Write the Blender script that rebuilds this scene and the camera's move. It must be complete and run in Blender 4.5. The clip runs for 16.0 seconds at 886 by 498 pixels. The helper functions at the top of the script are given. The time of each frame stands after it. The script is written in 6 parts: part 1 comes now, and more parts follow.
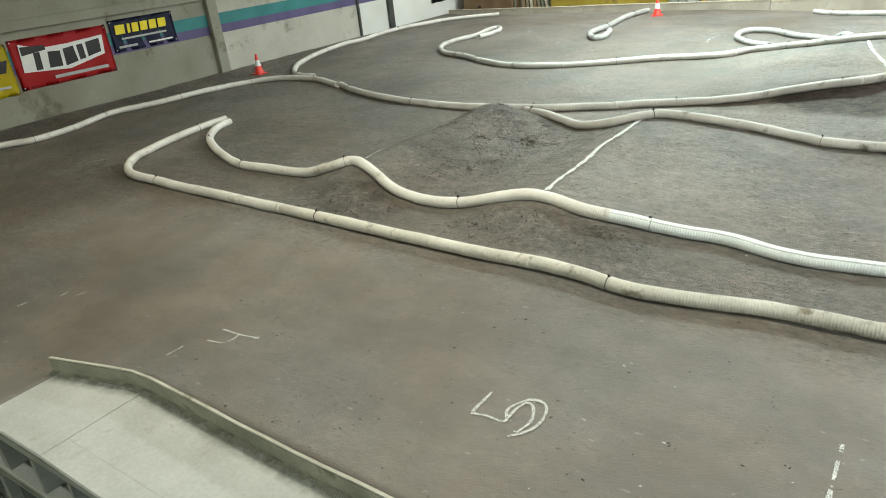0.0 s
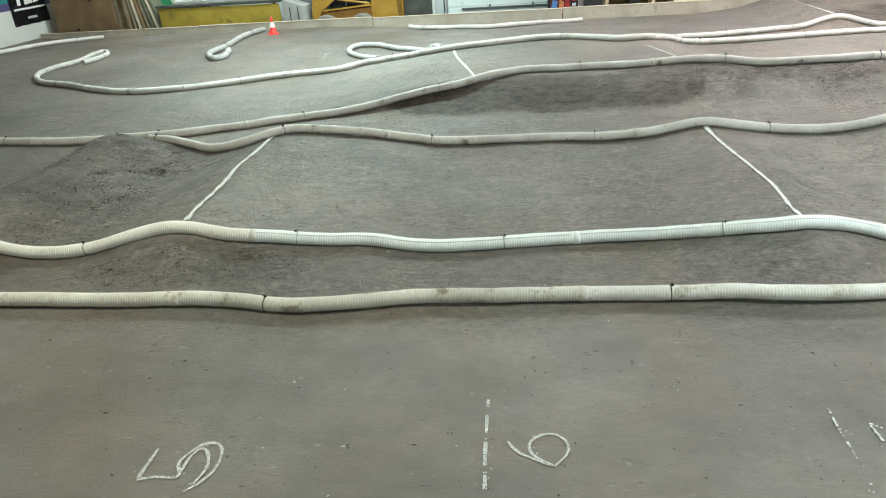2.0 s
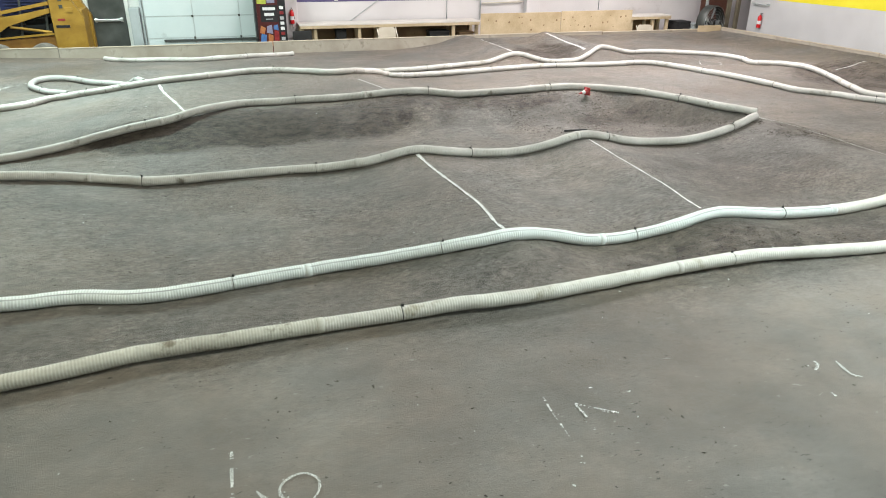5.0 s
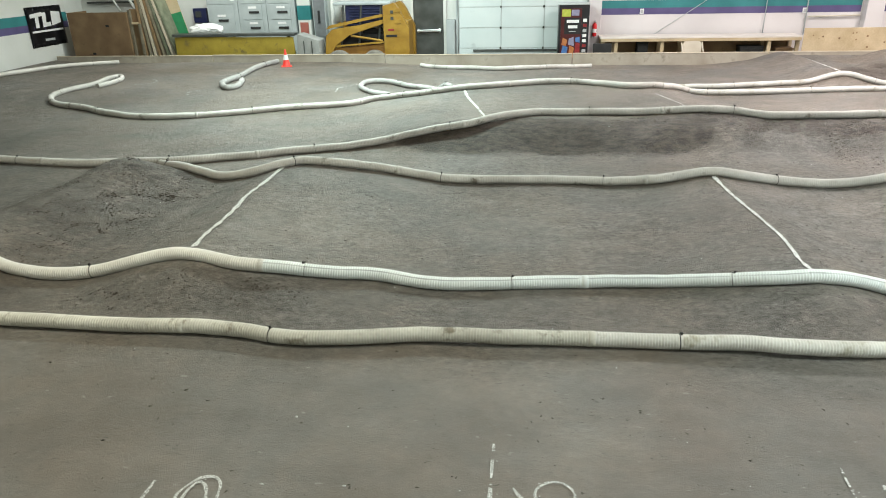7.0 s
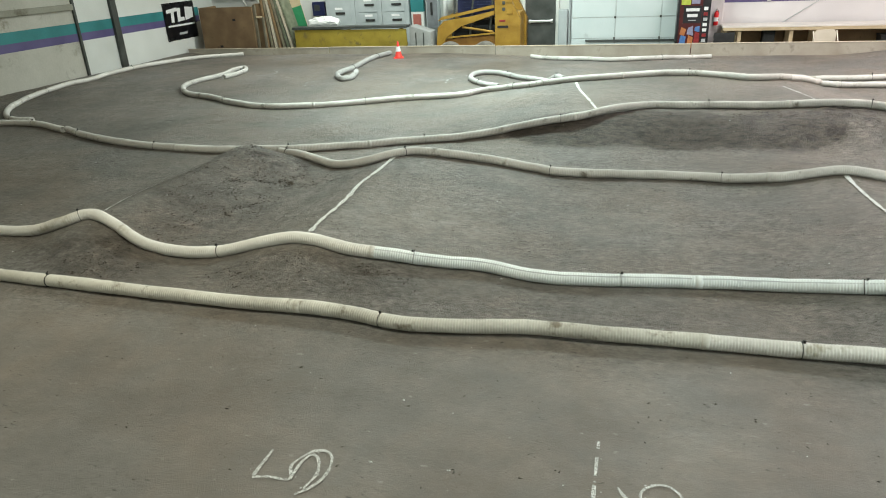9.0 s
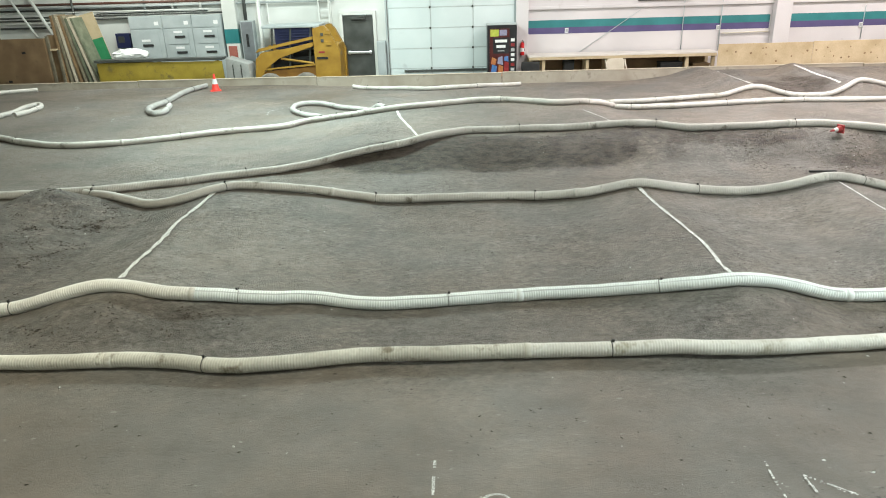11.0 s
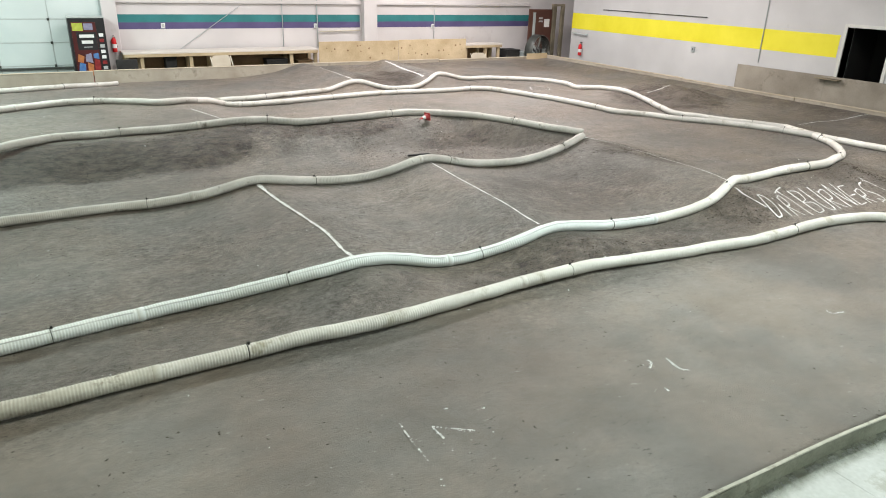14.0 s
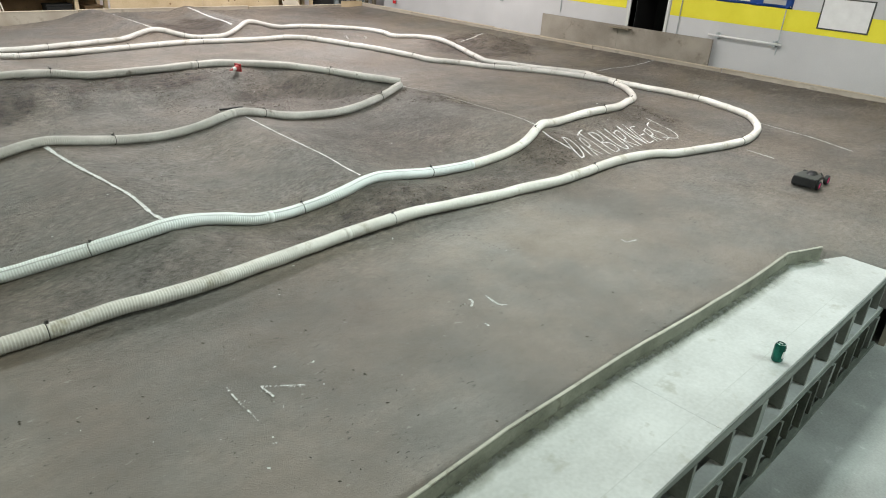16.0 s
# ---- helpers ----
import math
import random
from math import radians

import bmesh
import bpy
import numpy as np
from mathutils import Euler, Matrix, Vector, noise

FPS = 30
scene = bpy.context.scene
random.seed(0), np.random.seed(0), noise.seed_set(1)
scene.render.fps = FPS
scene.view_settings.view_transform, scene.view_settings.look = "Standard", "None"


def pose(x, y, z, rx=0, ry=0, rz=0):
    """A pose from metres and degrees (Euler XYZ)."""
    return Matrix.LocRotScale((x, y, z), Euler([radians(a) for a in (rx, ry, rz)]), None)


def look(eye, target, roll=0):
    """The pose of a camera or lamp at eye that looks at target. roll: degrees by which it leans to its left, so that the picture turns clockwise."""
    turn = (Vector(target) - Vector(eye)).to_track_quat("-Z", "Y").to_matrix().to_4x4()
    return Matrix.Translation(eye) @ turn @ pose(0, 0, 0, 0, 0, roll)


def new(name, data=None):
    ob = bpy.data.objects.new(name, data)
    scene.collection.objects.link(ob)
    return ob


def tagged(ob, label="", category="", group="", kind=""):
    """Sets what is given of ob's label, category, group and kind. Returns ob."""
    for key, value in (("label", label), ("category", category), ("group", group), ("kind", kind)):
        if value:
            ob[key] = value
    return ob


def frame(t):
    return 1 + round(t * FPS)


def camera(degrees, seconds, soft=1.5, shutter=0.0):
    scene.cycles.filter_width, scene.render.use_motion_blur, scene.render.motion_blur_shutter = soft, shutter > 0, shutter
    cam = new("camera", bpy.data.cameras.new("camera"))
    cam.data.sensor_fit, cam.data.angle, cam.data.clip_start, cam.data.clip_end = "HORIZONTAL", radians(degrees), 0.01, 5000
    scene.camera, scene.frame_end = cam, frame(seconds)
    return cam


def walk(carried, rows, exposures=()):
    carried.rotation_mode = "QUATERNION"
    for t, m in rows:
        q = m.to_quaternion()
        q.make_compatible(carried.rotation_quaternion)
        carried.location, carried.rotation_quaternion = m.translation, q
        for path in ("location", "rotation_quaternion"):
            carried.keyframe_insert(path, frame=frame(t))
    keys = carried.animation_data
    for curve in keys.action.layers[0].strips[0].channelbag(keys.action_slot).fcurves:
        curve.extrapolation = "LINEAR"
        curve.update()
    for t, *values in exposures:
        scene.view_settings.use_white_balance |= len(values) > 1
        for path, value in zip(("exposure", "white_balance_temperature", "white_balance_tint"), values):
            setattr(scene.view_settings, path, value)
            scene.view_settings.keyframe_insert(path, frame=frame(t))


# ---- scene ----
cam = camera(66.4, 16.0, soft=1.0)
PATH = [
    (0, (-0.003, -0.01, 2.103), (-1.129, 1.411, 1.26), -6.4),
    (0.5, (-0.02, -0.009, 2.101), (-0.978, 1.54, 1.274), -5.7),
    (1, (-0.01, -0.001, 2.092), (-0.842, 1.61, 1.248), -5.9),
    (1.5, (0.016, 0.041, 2.073), (-0.601, 1.737, 1.21), -5.2),
    (2, (0.072, 0.05, 2.093), (-0.166, 1.831, 1.215), -3.9),
    (2.5, (0.072, 0.042, 2.087), (0.203, 1.836, 1.212), -2.8),
    (3, (0.13, 0.072, 2.08), (0.603, 1.813, 1.216), -1.9),
    (5.5, (0.085, 0.046, 2.117), (0.602, 1.806, 1.319), 0.7),
    (6, (0.059, 0.052, 2.122), (0.368, 1.87, 1.348), 0.5),
    (6.5, (0.037, 0.072, 2.101), (0.062, 1.919, 1.334), -0.6),
    (7, (0.01, 0.063, 2.101), (-0.227, 1.888, 1.32), -1.3),
    (7.5, (-0.006, 0.019, 2.111), (-0.486, 1.78, 1.293), -2.8),
    (8, (-0.044, 0.037, 2.112), (-0.632, 1.761, 1.285), -2.7),
    (10.5, (0.024, 0.01, 2.124), (-0.196, 1.856, 1.386), -2.3),
    (11, (0.055, 0.037, 2.11), (-0.01, 1.896, 1.376), -1.7),
    (11.5, (0.085, 0.048, 2.106), (0.218, 1.904, 1.373), -1.2),
    (12, (0.095, 0.056, 2.102), (0.424, 1.889, 1.371), -0.6),
    (12.5, (0.116, 0.065, 2.099), (0.591, 1.865, 1.368), -0.1),
    (13, (0.144, 0.064, 2.09), (0.761, 1.822, 1.362), 0.6),
    (13.5, (0.147, 0.069, 2.091), (0.936, 1.758, 1.365), 1.0),
    (14, (0.168, 0.072, 2.089), (1.099, 1.68, 1.349), 1.7),
    (14.5, (0.19, 0.078, 2.081), (1.268, 1.583, 1.323), 2.5),
    (15, (0.215, 0.079, 2.073), (1.425, 1.475, 1.306), 3.0),
    (15.5, (0.229, 0.065, 2.069), (1.521, 1.371, 1.28), 3.5),
    (16, (0.213, 0.024, 2.084), (1.508, 1.291, 1.239), 3.9),
]
EXPOSURE = [(0, 0.40, 6500, 10), (1, 0.30, 6450, 9), (2, 0.14, 6280, 7), (3, 0.06, 6280, 7), (5.5, 0.03, 6400, 9), (7, 0.03, 6500, 10), (8.2, -0.04, 6500, 9), (10.5, 0.06, 6500, 9), (11.5, 0.08, 6500, 9), (13.5, -0.08, 6480, 9), (14.5, 0.0, 6450, 9), (15.5, -0.06, 6420, 8), (16, -0.18, 6400, 8)]
walk(cam, [(t, look(eye, target, roll)) for t, eye, target, roll in PATH], EXPOSURE)

# ---- light ----
world = bpy.data.worlds.new("world")
world.use_nodes = True
world.node_tree.nodes["Background"].inputs[0].default_value = (0.5, 0.55, 0.6, 1)
world.node_tree.nodes["Background"].inputs[1].default_value = 0.05
scene.world = world

LAMPS = [
    # x, y, watts, colour
    (-8.0, 3.6, 40, (1.0, 0.92, 0.68)),
    (-3.0, 4.0, 130, (1.0, 0.985, 0.78)),
    (4.6, 3.4, 240, (0.87, 1.0, 0.92)),
    (10.0, 4.0, 310, (1.0, 0.945, 0.915)),
    (-8.5, 12.5, 30, (0.95, 0.99, 0.88)),
    (-3.0, 12.5, 615, (0.80, 1.0, 0.92)),
    (5.6, 12.0, 400, (1.0, 0.925, 0.885)),
    (10.5, 12.5, 360, (1.0, 0.91, 0.88)),
    (-8.5, 17.6, 225, (0.96, 1.0, 0.92)),
    (-3.0, 17.0, 230, (0.88, 1.0, 0.96)),
    (3.5, 17.0, 165, (1.0, 0.94, 0.94)),
    (10.5, 17.0, 300, (1.0, 0.94, 0.92)),
    (-3.5, -3.5, 100, (0.95, 0.98, 0.74)),
    (7.0, -2.8, 285, (0.83, 1.0, 0.96)),
]
SIZE = 0.87   # the plan below is drawn a little large; all of it is brought to true size at the end
for lx, ly, watts, tint in LAMPS:
    data = bpy.data.lights.new("ceiling_lamp", "AREA")
    data.shape, data.size, data.size_y, data.energy, data.color = "RECTANGLE", 2.4, 0.5, watts * SIZE * SIZE, tint
    new("ceiling_lamp", data).matrix_world = pose(lx, ly, 4.7)


# ---- materials ----
def mat(name, low, high, rough=0.7, metal=0.0, scale=6.0, grain=90.0, bump=0.15, fine=0.25, spec=0.5, stain=None, stain_at=0.62, stain_scale=2.0, tint=0.0):
    """A worn surface: two shades mixed by coarse and fine noise, stains with a shape of their own, and fine relief."""
    m = bpy.data.materials.new(name)
    m.use_nodes = True
    nt = m.node_tree
    n, link = nt.nodes, nt.links.new
    bsdf = n["Principled BSDF"]
    co = n.new("ShaderNodeTexCoord")
    big, small = n.new("ShaderNodeTexNoise"), n.new("ShaderNodeTexNoise")
    for tex, s, d in ((big, scale, 5), (small, grain, 3)):
        tex.inputs["Scale"].default_value, tex.inputs["Detail"].default_value = s, d
        link(co.outputs["Object"], tex.inputs["Vector"])
    mix = n.new("ShaderNodeMix")
    mix.data_type = "FLOAT"
    mix.inputs["Factor"].default_value = fine
    link(big.outputs["Fac"], mix.inputs["A"]), link(small.outputs["Fac"], mix.inputs["B"])
    ramp = n.new("ShaderNodeValToRGB")
    ramp.color_ramp.elements[0].position, ramp.color_ramp.elements[1].position = 0.34, 0.66
    ramp.color_ramp.elements[0].color, ramp.color_ramp.elements[1].color = (*low, 1), (*high, 1)
    link(mix.outputs["Result"], ramp.inputs["Fac"])
    colour = ramp.outputs["Color"]
    if stain:
        blot = n.new("ShaderNodeTexNoise")
        blot.inputs["Scale"].default_value, blot.inputs["Detail"].default_value, blot.inputs["Roughness"].default_value = stain_scale, 8, 0.7
        link(co.outputs["Object"], blot.inputs["Vector"])
        cut = n.new("ShaderNodeValToRGB")
        cut.color_ramp.elements[0].position, cut.color_ramp.elements[1].position = stain_at, stain_at + 0.1
        link(blot.outputs["Fac"], cut.inputs["Fac"])
        over = n.new("ShaderNodeMix")
        over.data_type = "RGBA"
        over.inputs["B"].default_value = (*stain, 1)
        link(cut.outputs["Color"], over.inputs["Factor"]), link(colour, over.inputs["A"])
        colour = over.outputs["Result"]
    if tint:
        info, hue = n.new("ShaderNodeObjectInfo"), n.new("ShaderNodeHueSaturation")
        span = n.new("ShaderNodeMapRange")
        span.inputs["To Min"].default_value, span.inputs["To Max"].default_value = 1 - tint, 1 + tint
        link(info.outputs["Random"], span.inputs["Value"]), link(span.outputs["Result"], hue.inputs["Value"]), link(colour, hue.inputs["Color"])
        colour = hue.outputs["Color"]
    link(colour, bsdf.inputs["Base Color"])
    gloss = n.new("ShaderNodeMapRange")
    gloss.inputs["To Min"].default_value, gloss.inputs["To Max"].default_value = max(0.03, rough - 0.12), min(1, rough + 0.12)
    link(big.outputs["Fac"], gloss.inputs["Value"]), link(gloss.outputs["Result"], bsdf.inputs["Roughness"])
    bsdf.inputs["Metallic"].default_value, bsdf.inputs["Specular IOR Level"].default_value = metal, spec
    if bump:
        relief = n.new("ShaderNodeBump")
        relief.inputs["Strength"].default_value, relief.inputs["Distance"].default_value = bump, 0.01
        link(mix.outputs["Result"], relief.inputs["Height"]), link(relief.outputs["Normal"], bsdf.inputs["Normal"])
    return m


def dirt_material():
    """Packed clay: broad damp and dry patches, tyre-polished streaks along the lanes, crumbs and fine relief."""
    m = bpy.data.materials.new("packed_dirt")
    m.use_nodes = True
    nt = m.node_tree
    n, link = nt.nodes, nt.links.new
    bsdf = n["Principled BSDF"]
    co = n.new("ShaderNodeTexCoord")

    def tex(scale, detail=6, rough=0.6, stretch=None):
        t = n.new("ShaderNodeTexNoise")
        t.inputs["Scale"].default_value, t.inputs["Detail"].default_value, t.inputs["Roughness"].default_value = scale, detail, rough
        src = co.outputs["Object"]
        if stretch:
            mp = n.new("ShaderNodeMapping")
            mp.inputs["Scale"].default_value = stretch
            link(src, mp.inputs["Vector"])
            src = mp.outputs["Vector"]
        link(src, t.inputs["Vector"])
        return t.outputs["Fac"]

    def ramp(fac, a, ca, b, cb):
        r = n.new("ShaderNodeValToRGB")
        r.color_ramp.elements[0].position, r.color_ramp.elements[1].position = a, b
        r.color_ramp.elements[0].color, r.color_ramp.elements[1].color = (*ca, 1), (*cb, 1)
        link(fac, r.inputs["Fac"])
        return r.outputs["Color"]

    def blend(kind, a, b, fac):
        x = n.new("ShaderNodeMix")
        x.data_type, x.blend_type = "RGBA", kind
        link(a, x.inputs["A"]), link(b, x.inputs["B"])
        if isinstance(fac, float):
            x.inputs["Factor"].default_value = fac
        else:
            link(fac, x.inputs["Factor"])
        return x.outputs["Result"]

    base = ramp(tex(0.45, 5, 0.6), 0.34, (0.116, 0.100, 0.086), 0.64, (0.216, 0.193, 0.178))
    hue = ramp(tex(0.8, 5, 0.65), 0.40, (1.05, 1.0, 0.94), 0.60, (0.95, 1.0, 1.03))
    base = blend("MULTIPLY", base, hue, 1.0)
    streak = ramp(tex(2.2, 6, 0.6, (0.7, 1.2, 1.0)), 0.3, (0.78, 0.77, 0.75), 0.7, (1.14, 1.14, 1.14))
    col = blend("MULTIPLY", base, streak, 0.8)
    crumbs = ramp(tex(24, 8, 0.8, (0.7, 1.3, 1.0)), 0.36, (0.30, 0.28, 0.25), 0.58, (1.34, 1.34, 1.34))
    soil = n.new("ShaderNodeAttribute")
    soil.attribute_name = "soil_and_shade"
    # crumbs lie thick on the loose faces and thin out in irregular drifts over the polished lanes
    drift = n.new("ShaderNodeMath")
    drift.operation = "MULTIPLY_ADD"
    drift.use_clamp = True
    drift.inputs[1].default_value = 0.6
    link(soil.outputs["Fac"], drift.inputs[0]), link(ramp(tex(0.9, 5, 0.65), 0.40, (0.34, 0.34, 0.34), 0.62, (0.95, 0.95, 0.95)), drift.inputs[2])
    polish = n.new("ShaderNodeAttribute")
    polish.attribute_name = "polish"
    spare, thin = n.new("ShaderNodeMath"), n.new("ShaderNodeMath")
    spare.operation, thin.operation = "MULTIPLY_ADD", "MULTIPLY"
    spare.inputs[1].default_value, spare.inputs[2].default_value = -0.8, 1.0
    link(polish.outputs["Fac"], spare.inputs[0]), link(spare.outputs[0], thin.inputs[0]), link(drift.outputs[0], thin.inputs[1])
    col = blend("MULTIPLY", col, crumbs, thin.outputs[0])
    scrape = ramp(tex(9, 8, 0.8, (0.75, 1.25, 1.0)), 0.34, (0.66, 0.65, 0.63), 0.62, (1.24, 1.24, 1.24))
    col = blend("MULTIPLY", col, scrape, spare.outputs[0])
    specks = ramp(tex(34, 4, 0.7, (0.42, 1.2, 1.0)), 0.618, (0, 0, 0), 0.66, (0.9, 0.9, 0.9))
    clusters = ramp(tex(1.7, 6, 0.7), 0.47, (0.05, 0.05, 0.05), 0.60, (1, 1, 1))
    specks = blend("MULTIPLY", specks, clusters, 1.0)
    dark = n.new("ShaderNodeRGB")
    dark.outputs[0].default_value = (0.034, 0.030, 0.026, 1)
    col = blend("MIX", col, dark.outputs[0], specks)
    pale = n.new("ShaderNodeRGB")
    pale.outputs[0].default_value = (0.27, 0.26, 0.24, 1)
    col = blend("MIX", col, pale.outputs[0], ramp(tex(23, 2.5, 0.6, (0.5, 1.1, 1.3)), 0.685, (0, 0, 0), 0.73, (0.7, 0.7, 0.7)))
    # Brown soil, dark enough to hold painted shade for the steep faces.
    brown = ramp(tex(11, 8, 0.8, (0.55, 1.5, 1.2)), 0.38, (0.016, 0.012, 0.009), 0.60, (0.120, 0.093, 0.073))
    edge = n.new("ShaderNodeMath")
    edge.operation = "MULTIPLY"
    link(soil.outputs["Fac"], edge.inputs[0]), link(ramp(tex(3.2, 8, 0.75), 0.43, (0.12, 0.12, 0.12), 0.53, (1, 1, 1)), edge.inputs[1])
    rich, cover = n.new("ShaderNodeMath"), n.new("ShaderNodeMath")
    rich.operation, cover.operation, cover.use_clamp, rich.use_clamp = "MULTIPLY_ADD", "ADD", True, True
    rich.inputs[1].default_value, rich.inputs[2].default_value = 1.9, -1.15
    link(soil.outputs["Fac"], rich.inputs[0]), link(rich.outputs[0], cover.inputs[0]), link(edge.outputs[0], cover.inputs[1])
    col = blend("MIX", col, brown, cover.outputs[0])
    link(col, bsdf.inputs["Base Color"])
    gl = n.new("ShaderNodeMapRange")
    gl.inputs["From Min"].default_value, gl.inputs["From Max"].default_value = 0.3, 0.7
    gl.inputs["To Min"].default_value, gl.inputs["To Max"].default_value = 0.40, 0.66
    link(tex(0.8, 4), gl.inputs["Value"]), link(gl.outputs["Result"], bsdf.inputs["Roughness"])
    bsdf.inputs["Specular IOR Level"].default_value = 0.6
    add = n.new("ShaderNodeMath")
    add.operation = "ADD"
    link(tex(26, 6, 0.75), add.inputs[0]), link(tex(110, 4, 0.7), add.inputs[1])
    relief = n.new("ShaderNodeBump")
    relief.inputs["Distance"].default_value = 0.02
    deep = n.new("ShaderNodeMapRange")
    deep.inputs["To Min"].default_value, deep.inputs["To Max"].default_value = 0.24, 0.95
    link(thin.outputs[0], deep.inputs["Value"]), link(deep.outputs["Result"], relief.inputs["Strength"])
    link(add.outputs[0], relief.inputs["Height"]), link(relief.outputs["Normal"], bsdf.inputs["Normal"])
    return m


DIRT = dirt_material()
SOIL_CLOD = mat("damp_clod", (0.034, 0.028, 0.022), (0.115, 0.095, 0.075), 0.9, grain=160, bump=0.5)
CLOD = mat("dry_clod", (0.050, 0.043, 0.036), (0.16, 0.145, 0.125), 0.9, grain=160, bump=0.5)


def dusty(material, low, high, scale, thins=False):
    """Lets the ground show through between the grains of a thin dusting."""
    nt = material.node_tree
    grains, cut, co = nt.nodes.new("ShaderNodeTexNoise"), nt.nodes.new("ShaderNodeMapRange"), nt.nodes.new("ShaderNodeTexCoord")
    grains.inputs["Scale"].default_value, grains.inputs["Detail"].default_value, grains.inputs["Roughness"].default_value = scale, 6, 0.75
    cut.inputs["From Min"].default_value, cut.inputs["From Max"].default_value = low, high
    nt.links.new(co.outputs["Object"], grains.inputs["Vector"]), nt.links.new(grains.outputs["Fac"], cut.inputs["Value"])
    cover = cut.outputs["Result"]
    if thins:
        depth, times = nt.nodes.new("ShaderNodeAttribute"), nt.nodes.new("ShaderNodeMath")
        depth.attribute_name, times.operation = "cover", "MULTIPLY"
        nt.links.new(cover, times.inputs[0]), nt.links.new(depth.outputs["Fac"], times.inputs[1])
        cover = times.outputs[0]
    nt.links.new(cover, nt.nodes["Principled BSDF"].inputs["Alpha"])
    return material


CHALK = mat("white_chalk", (0.46, 0.46, 0.45), (0.82, 0.83, 0.82), 0.9, scale=30, grain=200, bump=0.3)
CHALK_THIN = dusty(mat("thin_chalk", (0.55, 0.55, 0.54), (0.84, 0.85, 0.84), 0.9, scale=30, grain=200, bump=0.2), 0.36, 0.56, 110)
CHALK_LINE = dusty(mat("chalk_line", (0.55, 0.55, 0.54), (0.84, 0.85, 0.84), 0.9, scale=30, grain=200, bump=0.2), 0.31, 0.47, 60)
GRIME = dusty(mat("dust_drift", (0.20, 0.20, 0.155), (0.32, 0.32, 0.26), 0.9, scale=8, grain=120, bump=0.3), 0.25, 0.55, 9, True)
PIPE = mat("cream_corrugated_plastic", (0.58, 0.55, 0.51), (0.77, 0.745, 0.71), 0.65, scale=2.0, grain=40, bump=0.1, stain=(0.42, 0.385, 0.31), stain_at=0.57, stain_scale=3.2, tint=0.06)
PIPE_WHITE = mat("white_corrugated_plastic", (0.70, 0.73, 0.73), (0.82, 0.85, 0.85), 0.6, scale=2.0, grain=40, bump=0.08, stain=(0.40, 0.38, 0.33), stain_at=0.68, stain_scale=5.0, tint=0.03)
PIPE_DIRTY = mat("dusty_corrugated_plastic", (0.46, 0.435, 0.41), (0.66, 0.635, 0.605), 0.65, scale=2.5, grain=40, bump=0.12, stain=(0.18, 0.16, 0.13), stain_at=0.58, stain_scale=4.0, tint=0.08)
PIPE_SOILED = mat("soiled_corrugated_plastic", (0.48, 0.452, 0.40), (0.68, 0.652, 0.59), 0.68, scale=2.0, grain=40, bump=0.12, stain=(0.24, 0.205, 0.155), stain_at=0.55, stain_scale=4.5, tint=0.06)
PIPE_DUSTED = mat("dust_filmed_plastic", (0.47, 0.455, 0.43), (0.64, 0.625, 0.60), 0.68, scale=2.0, grain=40, bump=0.1, stain=(0.34, 0.315, 0.27), stain_at=0.57, stain_scale=3.5, tint=0.06)
PIPE_GREY = mat("grey_dusted_plastic", (0.33, 0.32, 0.31), (0.48, 0.47, 0.46), 0.7, scale=2.5, grain=40, bump=0.12, stain=(0.17, 0.15, 0.13), stain_at=0.58, stain_scale=4.0, tint=0.08)
TIE = mat("black_plastic", (0.015, 0.015, 0.015), (0.035, 0.033, 0.03), 0.5)
STRIPE = mat("grey_print", (0.42, 0.44, 0.45), (0.55, 0.56, 0.57), 0.6)
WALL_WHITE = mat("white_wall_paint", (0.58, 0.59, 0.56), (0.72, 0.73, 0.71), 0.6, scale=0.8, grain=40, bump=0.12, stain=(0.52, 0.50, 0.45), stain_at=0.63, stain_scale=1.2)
# Dust plus the dim light of this side, both in the base colour.
WALL_DUSTY_DIM = mat("dusty_dim_wall_paint", (0.22, 0.21, 0.165), (0.33, 0.325, 0.27), 0.75, scale=0.9, grain=30, bump=0.15, stain=(0.15, 0.135, 0.10), stain_at=0.57, stain_scale=1.3)
# The white paint darkened to stand in for dim light, with dust stains over it.
WALL_WHITE_DIM = mat("dim_white_wall_paint", (0.39, 0.375, 0.325), (0.55, 0.53, 0.475), 0.7, scale=0.9, grain=35, bump=0.15, stain=(0.24, 0.215, 0.165), stain_at=0.58, stain_scale=1.1)
WALL_PINKISH = mat("pale_wall_paint", (0.60, 0.565, 0.57), (0.71, 0.675, 0.68), 0.55, scale=0.8, grain=40, bump=0.08, stain=(0.50, 0.46, 0.45), stain_at=0.60, stain_scale=1.5)
WALL_GREY = mat("grey_wall_paint", (0.52, 0.52, 0.53), (0.63, 0.63, 0.64), 0.6, scale=0.8, grain=40, bump=0.1, stain=(0.46, 0.45, 0.44), stain_at=0.64, stain_scale=1.5)
TEAL = mat("teal_paint", (0.02, 0.16, 0.17), (0.04, 0.24, 0.25), 0.55, scale=1.5)
PURPLE = mat("purple_paint", (0.075, 0.06, 0.16), (0.12, 0.10, 0.23), 0.55, scale=1.5)
YELLOW = mat("yellow_paint", (0.78, 0.70, 0.02), (0.90, 0.82, 0.05), 0.5, scale=1.5)
CEILING = mat("ceiling_paint", (0.45, 0.45, 0.44), (0.55, 0.55, 0.54), 0.8)
CONCRETE = mat("concrete_slab", (0.24, 0.24, 0.23), (0.42, 0.43, 0.42), 0.55, scale=1.5, grain=60, bump=0.2, stain=(0.58, 0.59, 0.58), stain_at=0.60, stain_scale=3.0)
